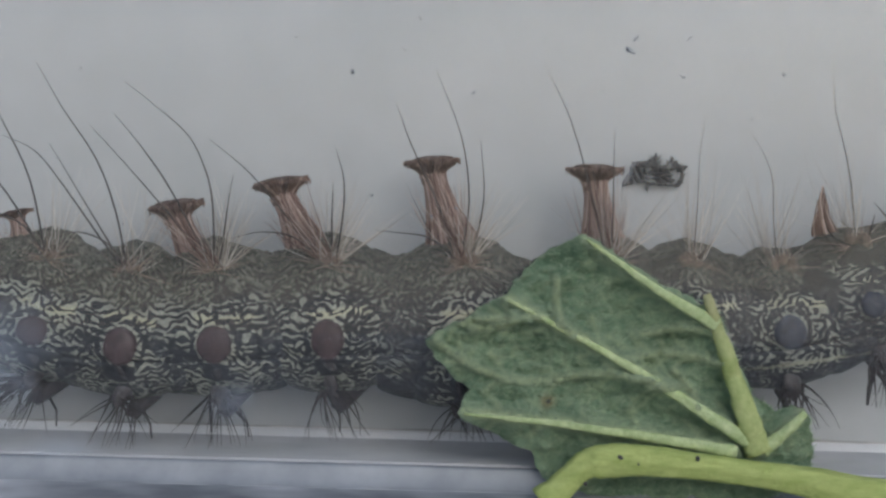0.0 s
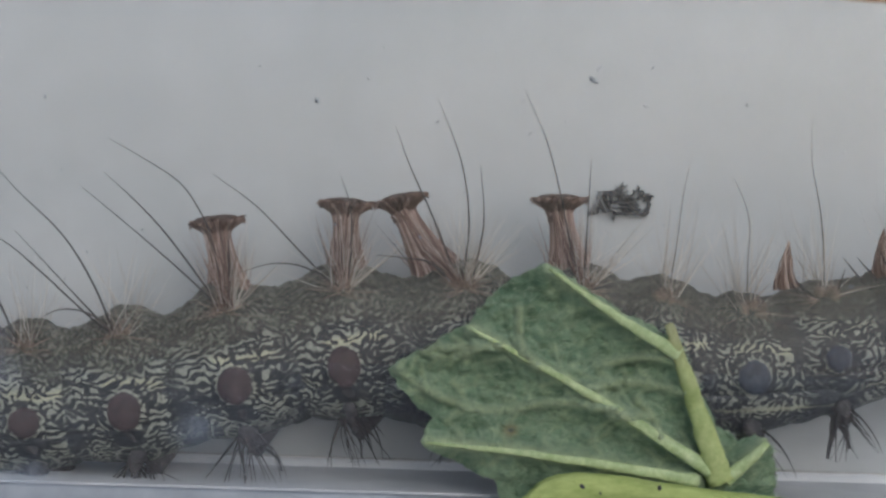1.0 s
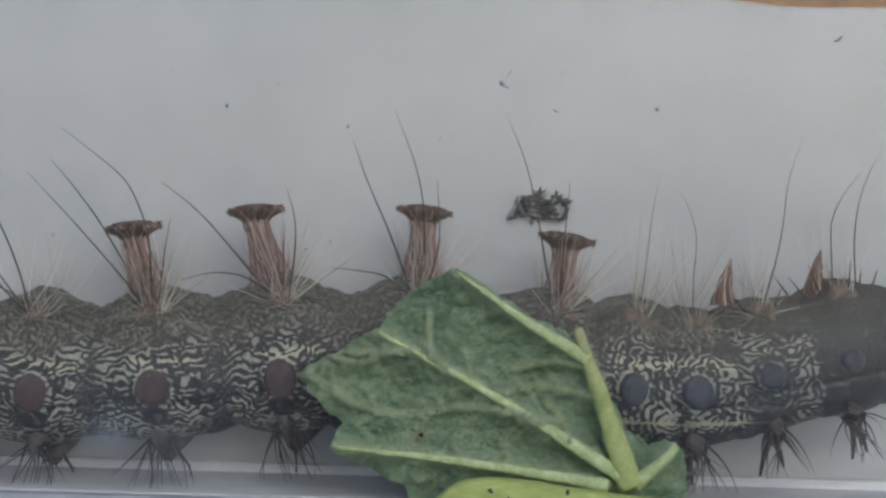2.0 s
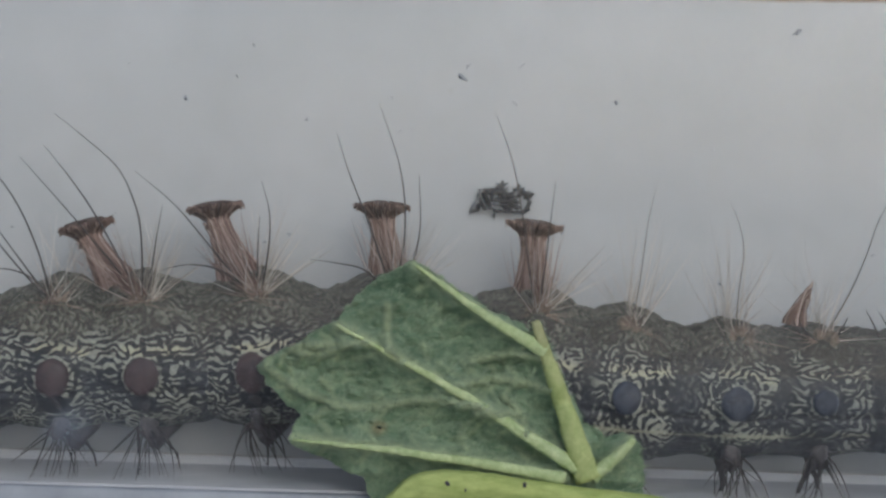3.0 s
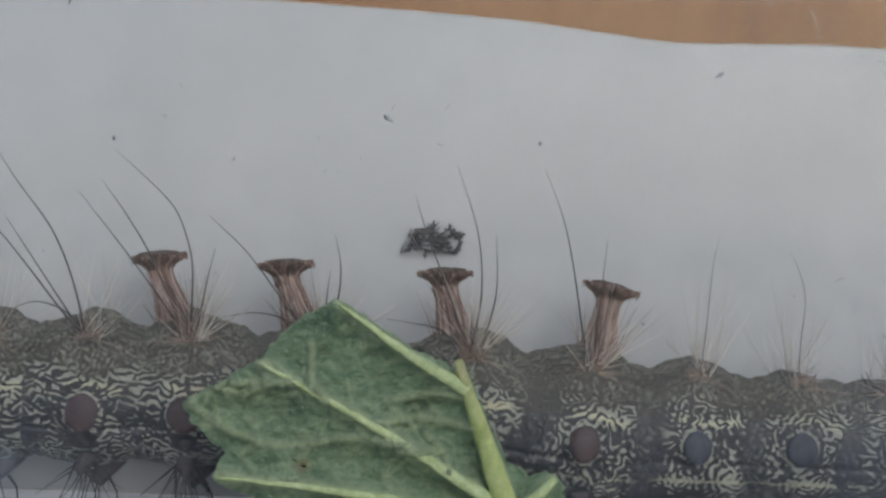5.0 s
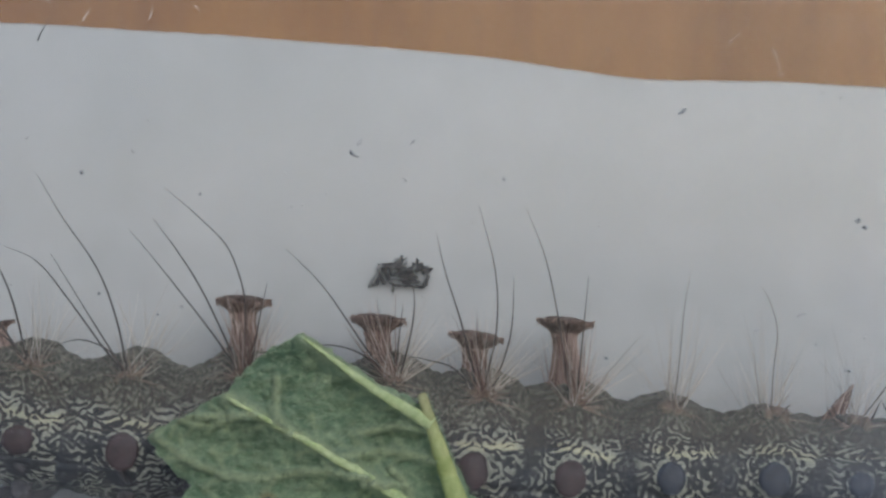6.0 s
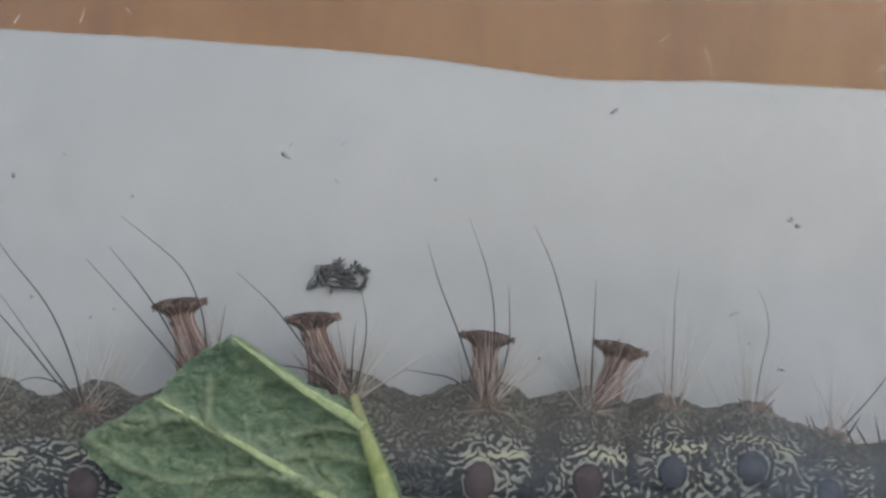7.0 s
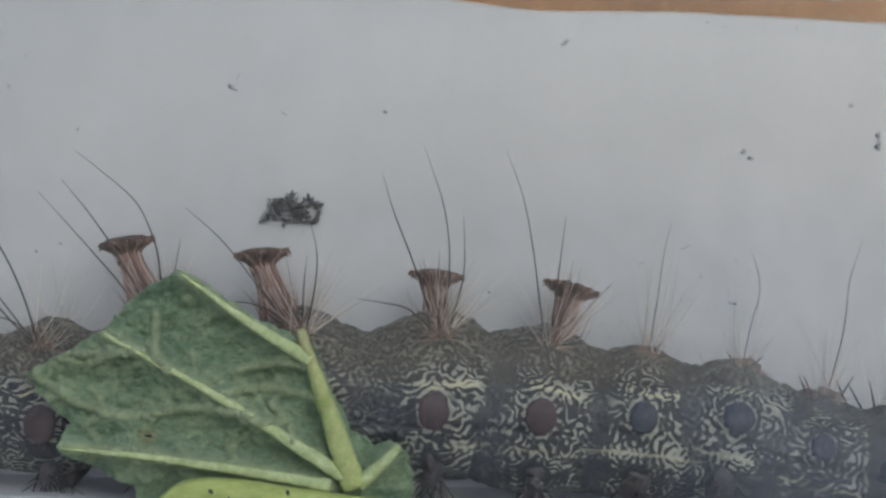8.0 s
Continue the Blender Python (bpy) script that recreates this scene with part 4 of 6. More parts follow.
def build_leaf():
    leaf = thing("leaf", "torn green leaf showing its pale veined underside, leaning on the pane", "leaf", at=(0, 0, TOP))
    mains = [smooth_path(v, 14) for v, _, _ in VEINS]
    minors = []
    sides = [smooth_path(v, 5) for v in SIDE_VEINS]
    rv = random.Random(31)
    for v in mains[1:4] + sides[:4]:
        for i in range(3, len(v) - 1, 2 if len(v) < 22 else 5):
            d = (v[i + 1] - v[i]).normalized()
            for sgn in (-1, 1):
                n = Vector((-d.y, d.x)) * sgn
                L = rv.uniform(0.5, 1.2)
                q = [v[i] + (d * 0.7 + n * 0.7) * L * f + Vector((rv.uniform(-0.08, 0.08), rv.uniform(-0.08, 0.08))) for f in (0, 0.5, 1.0)]
                minors.append(smooth_path(q, 3))
    corners = ((0, 0), (1.47, -0.93), (2.62, -1.62), (3.9, -2.2), (4.3, -2.4), (5.2, -4.1), (5.75, -5.25), (6.6, -5.75), (7.44, -5.55), (7.72, -6.2),
               (7.95, -7.0), (7.7, -8.0), (6.4, -8.75), (3.0, -8.9), (0.2, -8.85), (-1.1, -8.2), (-1.5, -7.3), (-2.9, -6.68), (-4.0, -6.05), (-3.62, -5.3),
               (-4.5, -4.55), (-5.15, -3.68), (-3.75, -2.85), (-2.5, -2.05), (-1.5, -0.85), (0, 0))
    rng = random.Random(3)
    line = []
    for a, b in zip(corners, corners[1:]):
        a, b = Vector(a), Vector(b)
        n = max(3, int((b - a).length / 0.13))
        nrm = Vector((b.y - a.y, a.x - b.x)).normalized()
        for i in range(n):
            f = i / n
            bulge = 0.06 * math.sin(math.pi * f)
            tooth = 0.05 * (2 * ((f * n / 4.3) % 1) - 1) * (0.5 + noise.noise(Vector((a.x + f * 3, a.y, 4)))) if 0 < i else 0
            line.append(a.lerp(b, f) - nrm * (bulge + tooth + rng.uniform(-0.025, 0.025)) if i else a)
    pts = list(line)
    for x in np.arange(-5.3, 8.1, 0.09):
        for z in np.arange(-8.95, 0.05, 0.09):
            pts.append(Vector((x + rng.uniform(-0.03, 0.03), z + rng.uniform(-0.03, 0.03))))
    n = len(line)
    vs, _, fs, *_ = delaunay_2d_cdt(pts, [], [list(range(n))], 1, 1e-5)
    bm = bmesh.new()
    lay = bm.verts.layers.float_color.new("marks")
    made = []
    hole = Vector((-1.03, -5.63))
    for v in vs:
        h, pale = leaf_relief(v.x, v.y, mains, sides, minors)
        w = bm.verts.new((v.x, -0.15 - h * 1.1, v.y))
        spot = 0.85 * math.exp(-((v - hole).length / 0.26) ** 4)
        w[lay] = (min(1, pale), spot, 0, 1)
        made.append(w)
    for f in fs:
        c = sum((vs[i] for i in f), Vector((0, 0))) / len(f)
        if (c - hole).length < 0.11:
            continue
        bm.faces.new([made[i] for i in f])
    bmesh.ops.recalc_face_normals(bm, faces=bm.faces)
    blade = part("blade", bm, "leaf", leaf, "felted grey-green blade with a small hole")
    so = blade.modifiers.new("thickness", 'SOLIDIFY')
    so.thickness, so.offset = 0.12 * MM, 0.0
    for (_, r0, r1), path in zip(VEINS, mains):
        bm = bmesh.new()
        out, rad = [], []
        for i, p in enumerate(path):
            f = i / (len(path) - 1)
            h = 0.42 + 0.24 * noise.noise(Vector((p.x * 0.9, p.y * 1.1, 2)))
            wob = 0.02 * noise.noise(Vector((p.x * 2, p.y * 2, 1)))
            out.append((p.x + wob, -0.20 - h * 1.1, p.y + wob))
            rad.append((r0 + (r1 - r0) * f) * (1 + 0.08 * noise.noise(Vector((p.x * 3, p.y * 3, 4)))))
        tube(bm, out, rad, 14)
        for v in bm.verts:
            c = min(out, key=lambda q: (Vector(q) - v.co).length_squared)
            d = v.co - Vector(c)
            v.co += d * (0.09 * noise.noise(Vector((v.co.x * 5, v.co.y * 5, v.co.z * 2.2))) + 0.14 * noise.noise(v.co * 9))
            v.co.y = c[1] + (v.co.y - c[1]) * 0.7
        part("vein", bm, "rib" if r0 > 0.4 else "vein", leaf, "thick yellow-green rib" if r0 > 0.4 else "thick pale green vein")
    # short felt on the blade, the ribs and the margin
    bm = bmesh.new()
    for i in range(3600):
        if i < 2400:
            f = rng.choice(fs)
            p = sum((vs[j] for j in f), Vector((0, 0))) / len(f)
        elif i < 3000:
            a = rng.randrange(len(line) - 1)
            p = line[a].lerp(line[a + 1], rng.random())
        else:
            v = mains[0] if rng.random() < 0.5 else rng.choice(mains)
            a = rng.randrange(len(v) - 1)
            p = v[a].lerp(v[a + 1], rng.random()) + Vector((rng.uniform(-0.3, 0.3), 0))
        h, _ = leaf_relief(p.x, p.y, mains, sides)
        y = -0.2 - h * 1.1
        an = rng.gauss(0.35, 0.7)
        L = rng.uniform(0.10, 0.40) if i < 2400 else rng.uniform(0.05, 0.16)
        hair(bm, (p.x, y - 0.05, p.y), (p.x + L * math.cos(an), y - rng.uniform(0.05, 0.15), p.y + L * math.sin(an)), (0, -0.03, rng.uniform(-0.04, 0.04)), rng.uniform(0.008, 0.016), 3)
    tagged(part("felt", bm, "felt", leaf, "short pale felt hairs"), kind="stuff")
    bm = bmesh.new()
    stalk = smooth_path(((15.5, -0.9, -8.45), (10.2, -1.1, -8.35), (7.1, -1.05, -7.85), (4.4, -1.0, -7.55), (2.0, -1.0, -7.36), (0.75, -1.0, -7.42), (0.15, -1.0, -7.62), (-0.5, -1.0, -8.25), (-1.1, -1.0, -8.85)), 8)
    rad = [0.50 + 0.08 * math.sin(i * 0.21) + 0.03 * noise.noise(Vector((i * 0.4, 0, 0))) for i in range(len(stalk))]
    tube(bm, stalk, rad, 24)
    for v in bm.verts:
        c = min(stalk, key=lambda p: (p - v.co).length_squared)
        d = (v.co - c).normalized()
        rib = 0.035 * math.sin(math.atan2(d.y, d.z) * 7) + 0.05 * noise.noise(Vector((v.co.x * 0.9, v.co.y * 2, v.co.z * 2))) + 0.02 * noise.noise(v.co * 5)
        v.co += d * rib
        v.co.y = c.y + (v.co.y - c.y) * 0.8
    part("stalk", bm, "stalk", leaf, "fleshy yellow-green stalk")
    bm = bmesh.new()
    for x, z, s in ((1.3, -7.2, 0.10), (3.85, -7.17, 0.09), (1.9, -7.4, 0.06), (8.9, -8.0, 0.07), (0.2, -8.1, 0.09)):
        lump(bm, (x, -1.42, z), (s * 1.3, 0.07, s * 0.7), rng, 0.4, 2)
    part("stalk_specks", bm, "leg", leaf)
    return leaf


# ---------------------------------------------------------------- dirt
def build_debris():
    """A crumb of packed leaning flakes with a small loop at one end and spikes on top."""
    rng = random.Random(8)
    ob = thing("debris", "dark crumb of dirt stuck on the white card", "dirt", at=(3.03, BACK - 0.05, TOP + 2.14))
    ob.scale = (0.90, 1.0, 0.93)

    def flake(bm, x, z, half, thick, lean, y=-0.12):
        m = Matrix.Rotation(radians(lean), 3, 'Y')
        o = Vector([rng.uniform(-50, 50) for _ in range(3)])
        for v in bmesh.ops.create_icosphere(bm, subdivisions=2, radius=1)["verts"]:
            c = v.co * (1 + 0.7 * noise.noise(v.co * 2.4 + o))
            v.co = Vector((x, y, z)) + m @ Vector((c.x * thick, c.y * 0.10, c.z * half))

    bm = bmesh.new()
    for x, z, half, thick, lean in ((-1.03, -0.14, 0.46, 0.085, 32), (-0.80, -0.12, 0.38, 0.095, -27), (-0.55, -0.03, 0.36, 0.11, -27), (-1.03, -0.42, 0.17, 0.09, 75), (-0.93, -0.28, 0.16, 0.10, 10), (-0.66, -0.30, 0.14, 0.08, -30)):
        flake(bm, x, z, half, thick, lean)
    part("flake_stack", bm, "dirt", ob, "dark leaning flakes")
    bm = bmesh.new()
    ridge = smooth_path(((-0.85, 0.30), (-0.50, 0.34), (-0.12, 0.34), (0.25, 0.20), (0.60, 0.26), (0.92, 0.32), (1.18, 0.20)), 4)
    for p in ridge:
        flake(bm, p.x, p.y + rng.uniform(-0.05, 0.05), rng.uniform(0.12, 0.22), rng.uniform(0.07, 0.10), rng.uniform(20, 130), rng.uniform(-0.2, -0.08))
    for x, z, half, lean in ((0.03, 0.56, 0.24, 6), (0.20, 0.45, 0.16, 45), (-0.12, 0.46, 0.17, -50), (0.69, 0.50, 0.18, 8), (0.58, 0.38, 0.15, -35), (0.85, 0.40, 0.15, 40), (-0.38, 0.14, 0.22, -20), (0.12, 0.24, 0.18, 60)):
        flake(bm, x, z, half, 0.075, lean)
    part("ridge", bm, "dirt", ob, "dark knobbly ridge of crumbs")
    bm = bmesh.new()
    for p in smooth_path(((-0.42, -0.30), (-0.10, -0.42), (0.35, -0.42), (0.85, -0.44), (1.08, -0.30), (1.16, -0.10), (1.10, 0.12)), 3):
        flake(bm, p.x, p.y, rng.uniform(0.11, 0.17), rng.uniform(0.04, 0.07), rng.uniform(60, 120) if p.x < 0.95 else rng.uniform(-30, 30), -0.15)
    part("loop", bm, "dirt", ob, "dark crumbly loop")
    bm = bmesh.new()
    for x, z, half in ((-0.22, -0.15, 0.24), (0.12, -0.20, 0.27), (0.42, -0.16, 0.27), (0.66, -0.25, 0.2), (0.30, -0.32, 0.2), (-0.2, 0.02, 0.25), (0.10, -0.04, 0.25), (0.40, 0.02, 0.25), (0.62, -0.05, 0.16), (0.05, 0.12, 0.24), (0.36, 0.12, 0.2)):
        flake(bm, x, z, half, 0.085, rng.uniform(78, 98), -0.06)
    part("grey_flakes", bm, "dirt", ob, "paler grey flakes inside the loop")
    bm = bmesh.new()
    for x, z, dx, dz in ((0.03, 0.55, 0.02, 0.28), (0.05, 0.55, 0.24, 0.18), (-0.05, 0.55, -0.22, 0.14), (0.68, 0.5, -0.03, 0.22), (0.75, 0.42, 0.2, 0.12), (1.0, 0.3, 0.2, 0.12),
                         (-0.85, 0.3, -0.14, 0.14), (-1.2, -0.45, -0.12, -0.04), (-0.28, -0.4, 0.0, -0.40)):
        hair(bm, (x, -0.15, z), (x + dx, -0.2, z + dz), (0.03, 0, 0.02), 0.06, 4, 5)
    flake(bm, -0.28, -0.58, 0.12, 0.07, 5)
    part("spikes", bm, "dirt", ob, "short dark spikes")


def build_specks():
    """Dust, crumbs and scratches on the front pane."""
    rng = random.Random(21)
    # x, height, turn, half length; the last few lie faint
    flakes = ((1.44, 6.21, -35, 0.19), (12.61, 8.06, 25, 0.16), (-6.14, 6.04, -30, 0.10), (18.62, -0.61, -20, 0.13),
              (15.52, 0.65, 15, 0.11), (16.99, 1.26, 15, 0.15), (3.4, 6.67, 40, 0.12), (3.16, 5.42, -30, 0.12), (-0.68, 4.32, 30, 0.12), (1.62, 6.63, 50, 0.11))
    specks = ((6.64, 5.54, 0.07), (18.79, 4.54, 0.10), (19.08, 4.36, 0.12), (23.38, 5.23, 0.11), (23.40, 5.0, 0.08), (23.36, 4.8, 0.11), (22.45, 6.21, 0.08), (10.33, -0.49, 0.07),
              (18.08, 8.75, 0.06), (-3.8, 4.66, 0.08), (-7.88, 5.25, 0.08), (-5.08, 0.47, 0.06), (-4.28, 0.75, 0.06), (-7.14, 1.09, 0.06), (-5.65, 7.12, 0.06),
              (17.45, 8.9, 0.05), (18.7, 0.8, 0.05), (19.17, 0.54, 0.05), (17.51, 0.26, 0.05), (20.49, 8.82, 0.05), (-9.81, 6.39, 0.06), (-17.01, 5.1, 0.07))
    faint = ((0.56, 4.84, 0.05), (-0.24, 4.41, 0.05), (-0.91, 5.45, 0.06), (9.95, 4.05, 0.06), (5.09, 5.62, 0.04))
    rows = [(x, z, r, a, i > 3) for i, (x, z, r, a) in enumerate(flakes)] + [(x, z, None, a, False) for x, z, a in specks] + [(x, z, None, a, True) for x, z, a in faint]
    for x, z, r, a, pale in rows:
        long = r is not None
        b = a * (0.42 if long else 0.9)
        m = Matrix.Rotation(radians(-r) if long else rng.uniform(0, 3), 3, 'Y')
        bm = bmesh.new()
        for k in range(4):
            o = m @ Vector((rng.uniform(-0.7, 0.7) * a, 0, rng.uniform(-0.5, 0.5) * b))
            s = rng.uniform(0.45, 0.85)
            for v in bmesh.ops.create_icosphere(bm, subdivisions=1, radius=1)["verts"]:
                v.co = o + m @ Vector((v.co.x * a * s, v.co.y * 0.03, v.co.z * b * s))
        ob = tagged(part("dust_flake" if long else "dust_speck", bm, "dust_film" if pale else "dust"), "thin grey dust flake stuck on the clear pane" if long else "dark grey dust speck stuck on the clear pane", "dust", group="dust on the pane")
        ob.location = (x * MM, 0.73 * MM, (z + TOP) * MM)
    bm = bmesh.new()
    for i in range(70):
        s = rng.uniform(0.012, 0.030)
        lump(bm, (rng.uniform(-22, 28), 0.73, rng.uniform(3, 20)), (s * rng.uniform(1, 2), 0.02, s), rng, 0.3, 1)
    tagged(part("fine_dust", bm, "dust"), "fine grey dust scattered on the front pane", "dust", kind="stuff")
    bm = bmesh.new()
    for x, z, dx, dz in ((15.66, 10.36, 0.30, -0.95), (15.96, 9.42, 0.10, 0.04), (-8.04, 10.47, 0.22, 0.45), (-9.42, 11.2, 0.3, -0.38), (-8.03, 10.52, 0.1, 0.23), (21.6, 9.73, 0.85, 0.48),
                         (21.75, 9.72, 0.5, 0.1), (22.3, 9.9, 0.55, 0.2), (-4.23, 11.1, 0.15, -0.25), (-5.76, 10.6, 0.05, 0.5), (14.2, 10.5, 0.35, 0.35)):
        hair(bm, (x, 0.73, z + TOP), (x + dx, 0.73, z + dz + TOP), (0.06, 0, 0.05), 0.03, 4)
    tagged(part("scratches", bm, "scratch"), "pale fine scratches on the front pane", "scratch", kind="stuff")
    bm = bmesh.new()
    hair(bm, (-9.55, 0.72, 9.72 + TOP), (-9.15, 0.72, 10.5 + TOP), (-0.05, 0, 0.0), 0.035, 5)
    tagged(part("dark_fibre", bm, "dark_hair"), "short dark fibre stuck on the clear pane", "fibre")


build_table()
build_board()
build_underlay()
build_card()
build_box()
build_caterpillar()
build_leaf()
build_debris()
build_specks()


# ---------------------------------------------------------------- what moves
def brush(key, rows):
    """Keys a brush on its ring: the cap, the column that leans to it, and the strands that point to it from the star wart."""
    wart = strands[rings[key]].location.copy()
    caps, columns, turns = [], [], []
    for t, m in rows:
        neck = m @ Vector((0, 0, NECK * MM))
        foot = m.translation.x + 0.5 * (wart.x - m.translation.x)
        lean = math.atan2(neck.x - foot, neck.z - m.translation.z)
        caps.append((t, pose(neck.x, 0, neck.z, 0, 5 + 0.55 * math.degrees(lean), 0)))
        columns.append((t, pose(neck.x - NECK * MM * math.sin(lean), 0, neck.z - NECK * MM * math.cos(lean), 0, math.degrees(lean), 0)))
        turns.append((t, pose(wart.x, wart.y, wart.z, 0, math.degrees(math.atan2(neck.x - wart.x, neck.z - wart.z)), 0)))
    walk(tufts[key][0], columns)
    walk(tufts[key][1], caps)
    walk(strands[rings[key]], turns)


def motions():
    """The body creeps ring by ring, a wave running from the tail to the head; the brushes rock with it."""
    walk(rings['F'], [
        (0, pose(-18.598 * MM, 0, 5.808 * MM, 0.0, 7.2, 0)),
        (0.3, pose(-18.185 * MM, 0, 5.622 * MM, 0.0, 1.4, 0)),
        (0.6, pose(-18.129 * MM, 0, 5.131 * MM, 0.0, -1.5, 0)),
        (1, pose(-17.744 * MM, 0, 3.607 * MM, 0.0, -7.0, 0)),
        (1.3, pose(-17.603 * MM, 0, 3.741 * MM, 0.0, -7.5, 0)),
        (1.5, pose(-17.901 * MM, 0, 4.511 * MM, 0.0, -2.7, 0)),
        (1.7, pose(-18.133 * MM, 0, 4.673 * MM, 0.0, -3.2, 0)),
        (2, pose(-18.134 * MM, 0, 4.670 * MM, 0.0, -3.2, 0)),
        (2.3, pose(-18.089 * MM, 0, 4.686 * MM, 0.0, -3.2, 0)),
        (2.6, pose(-17.949 * MM, 0, 4.738 * MM, 0.0, -2.9, 0)),
        (2.8, pose(-17.199 * MM, 0, 5.026 * MM, 0.0, -1.4, 0)),
        (3, pose(-15.993 * MM, 0, 4.927 * MM, 0.0, -4.1, 0)),
        (3.2, pose(-15.377 * MM, 0, 5.017 * MM, 0.0, -5.5, 0)),
        (3.5, pose(-14.674 * MM, 0, 5.087 * MM, 0.0, -6.5, 0)),
        (3.8, pose(-14.470 * MM, 0, 5.070 * MM, 0.0, -4.5, 0)),
        (4, pose(-14.479 * MM, 0, 4.716 * MM, 0.0, -4.1, 0)),
        (4.2, pose(-14.228 * MM, 0, 4.605 * MM, 0.0, -2.9, 0)),
        (4.5, pose(-13.865 * MM, 0, 4.675 * MM, 0.0, -2.9, 0)),
        (4.7, pose(-12.898 * MM, 0, 5.355 * MM, 0.0, -0.4, 0)),
        (5, pose(-12.330 * MM, 0, 5.449 * MM, 0.0, 0.2, 0)),
        (5.3, pose(-11.198 * MM, 0, 5.614 * MM, 0.0, 1.3, 0)),
        (5.6, pose(-10.207 * MM, 0, 5.762 * MM, 0.0, 2.3, 0)),
        (5.8, pose(-10.062 * MM, 0, 5.795 * MM, 0.0, 2.5, 0)),
        (6, pose(-9.871 * MM, 0, 5.588 * MM, 0.0, 3.6, 0)),
        (6.2, pose(-9.762 * MM, 0, 5.269 * MM, 0.0, 3.7, 0)),
        (6.5, pose(-9.470 * MM, 0, 4.565 * MM, 0.0, 2.2, 0)),
        (7, pose(-9.010 * MM, 0, 4.365 * MM, 0.0, 1.6, 0)),
        (7.3, pose(-8.761 * MM, 0, 4.081 * MM, 0.0, -0.7, 0)),
        (7.5, pose(-8.643 * MM, 0, 4.029 * MM, 0.0, -2.0, 0)),
        (8, pose(-8.595 * MM, 0, 4.117 * MM, 0.0, -0.9, 0)),
    ])
    walk(rings['E'], [
        (0, pose(-15.620 * MM, 0, 5.365 * MM, 0.0, 2.5, 0)),
        (0.3, pose(-14.819 * MM, 0, 5.526 * MM, 0.0, -0.7, 0)),
        (0.6, pose(-14.728 * MM, 0, 5.233 * MM, 0.0, -4.1, 0)),
        (1, pose(-14.355 * MM, 0, 4.099 * MM, 0.0, -9.9, 0)),
        (1.3, pose(-14.021 * MM, 0, 4.294 * MM, 0.0, -8.7, 0)),
        (1.5, pose(-14.412 * MM, 0, 4.708 * MM, 0.0, -3.9, 0)),
        (1.7, pose(-14.546 * MM, 0, 4.913 * MM, 0.0, -2.6, 0)),
        (2, pose(-14.493 * MM, 0, 4.922 * MM, 0.0, -2.6, 0)),
        (2.3, pose(-14.441 * MM, 0, 4.932 * MM, 0.0, -2.6, 0)),
        (2.6, pose(-14.227 * MM, 0, 4.976 * MM, 0.0, -2.6, 0)),
        (2.8, pose(-13.478 * MM, 0, 5.136 * MM, 0.0, -2.3, 0)),
        (3, pose(-12.365 * MM, 0, 5.232 * MM, 0.0, -3.2, 0)),
        (3.2, pose(-11.785 * MM, 0, 5.422 * MM, 0.0, -4.3, 0)),
        (3.5, pose(-10.822 * MM, 0, 5.604 * MM, 0.0, -4.7, 0)),
        (3.8, pose(-10.571 * MM, 0, 5.434 * MM, 0.0, -2.5, 0)),
        (4, pose(-10.576 * MM, 0, 5.045 * MM, 0.0, -3.4, 0)),
        (4.2, pose(-10.363 * MM, 0, 4.833 * MM, 0.0, -2.6, 0)),
        (4.5, pose(-9.864 * MM, 0, 4.912 * MM, 0.0, -2.8, 0)),
        (4.7, pose(-9.088 * MM, 0, 5.388 * MM, 0.0, -0.4, 0)),
        (5, pose(-8.839 * MM, 0, 5.426 * MM, 0.0, -0.3, 0)),
        (5.3, pose(-8.097 * MM, 0, 5.493 * MM, 0.0, 0.1, 0)),
        (5.6, pose(-6.989 * MM, 0, 5.582 * MM, 0.0, 0.7, 0)),
        (5.8, pose(-6.618 * MM, 0, 5.620 * MM, 0.0, 0.8, 0)),
        (6, pose(-6.261 * MM, 0, 5.323 * MM, 0.0, 0.8, 0)),
        (6.2, pose(-6.216 * MM, 0, 5.000 * MM, 0.0, -0.5, 0)),
        (6.5, pose(-5.791 * MM, 0, 4.398 * MM, 0.0, -2.3, 0)),
        (7, pose(-5.311 * MM, 0, 4.241 * MM, 0.0, -2.7, 0)),
        (7.3, pose(-5.137 * MM, 0, 4.132 * MM, 0.0, -4.3, 0)),
        (7.5, pose(-5.022 * MM, 0, 4.177 * MM, 0.0, -4.9, 0)),
        (8, pose(-5.041 * MM, 0, 4.179 * MM, 0.0, -4.2, 0)),
    ])
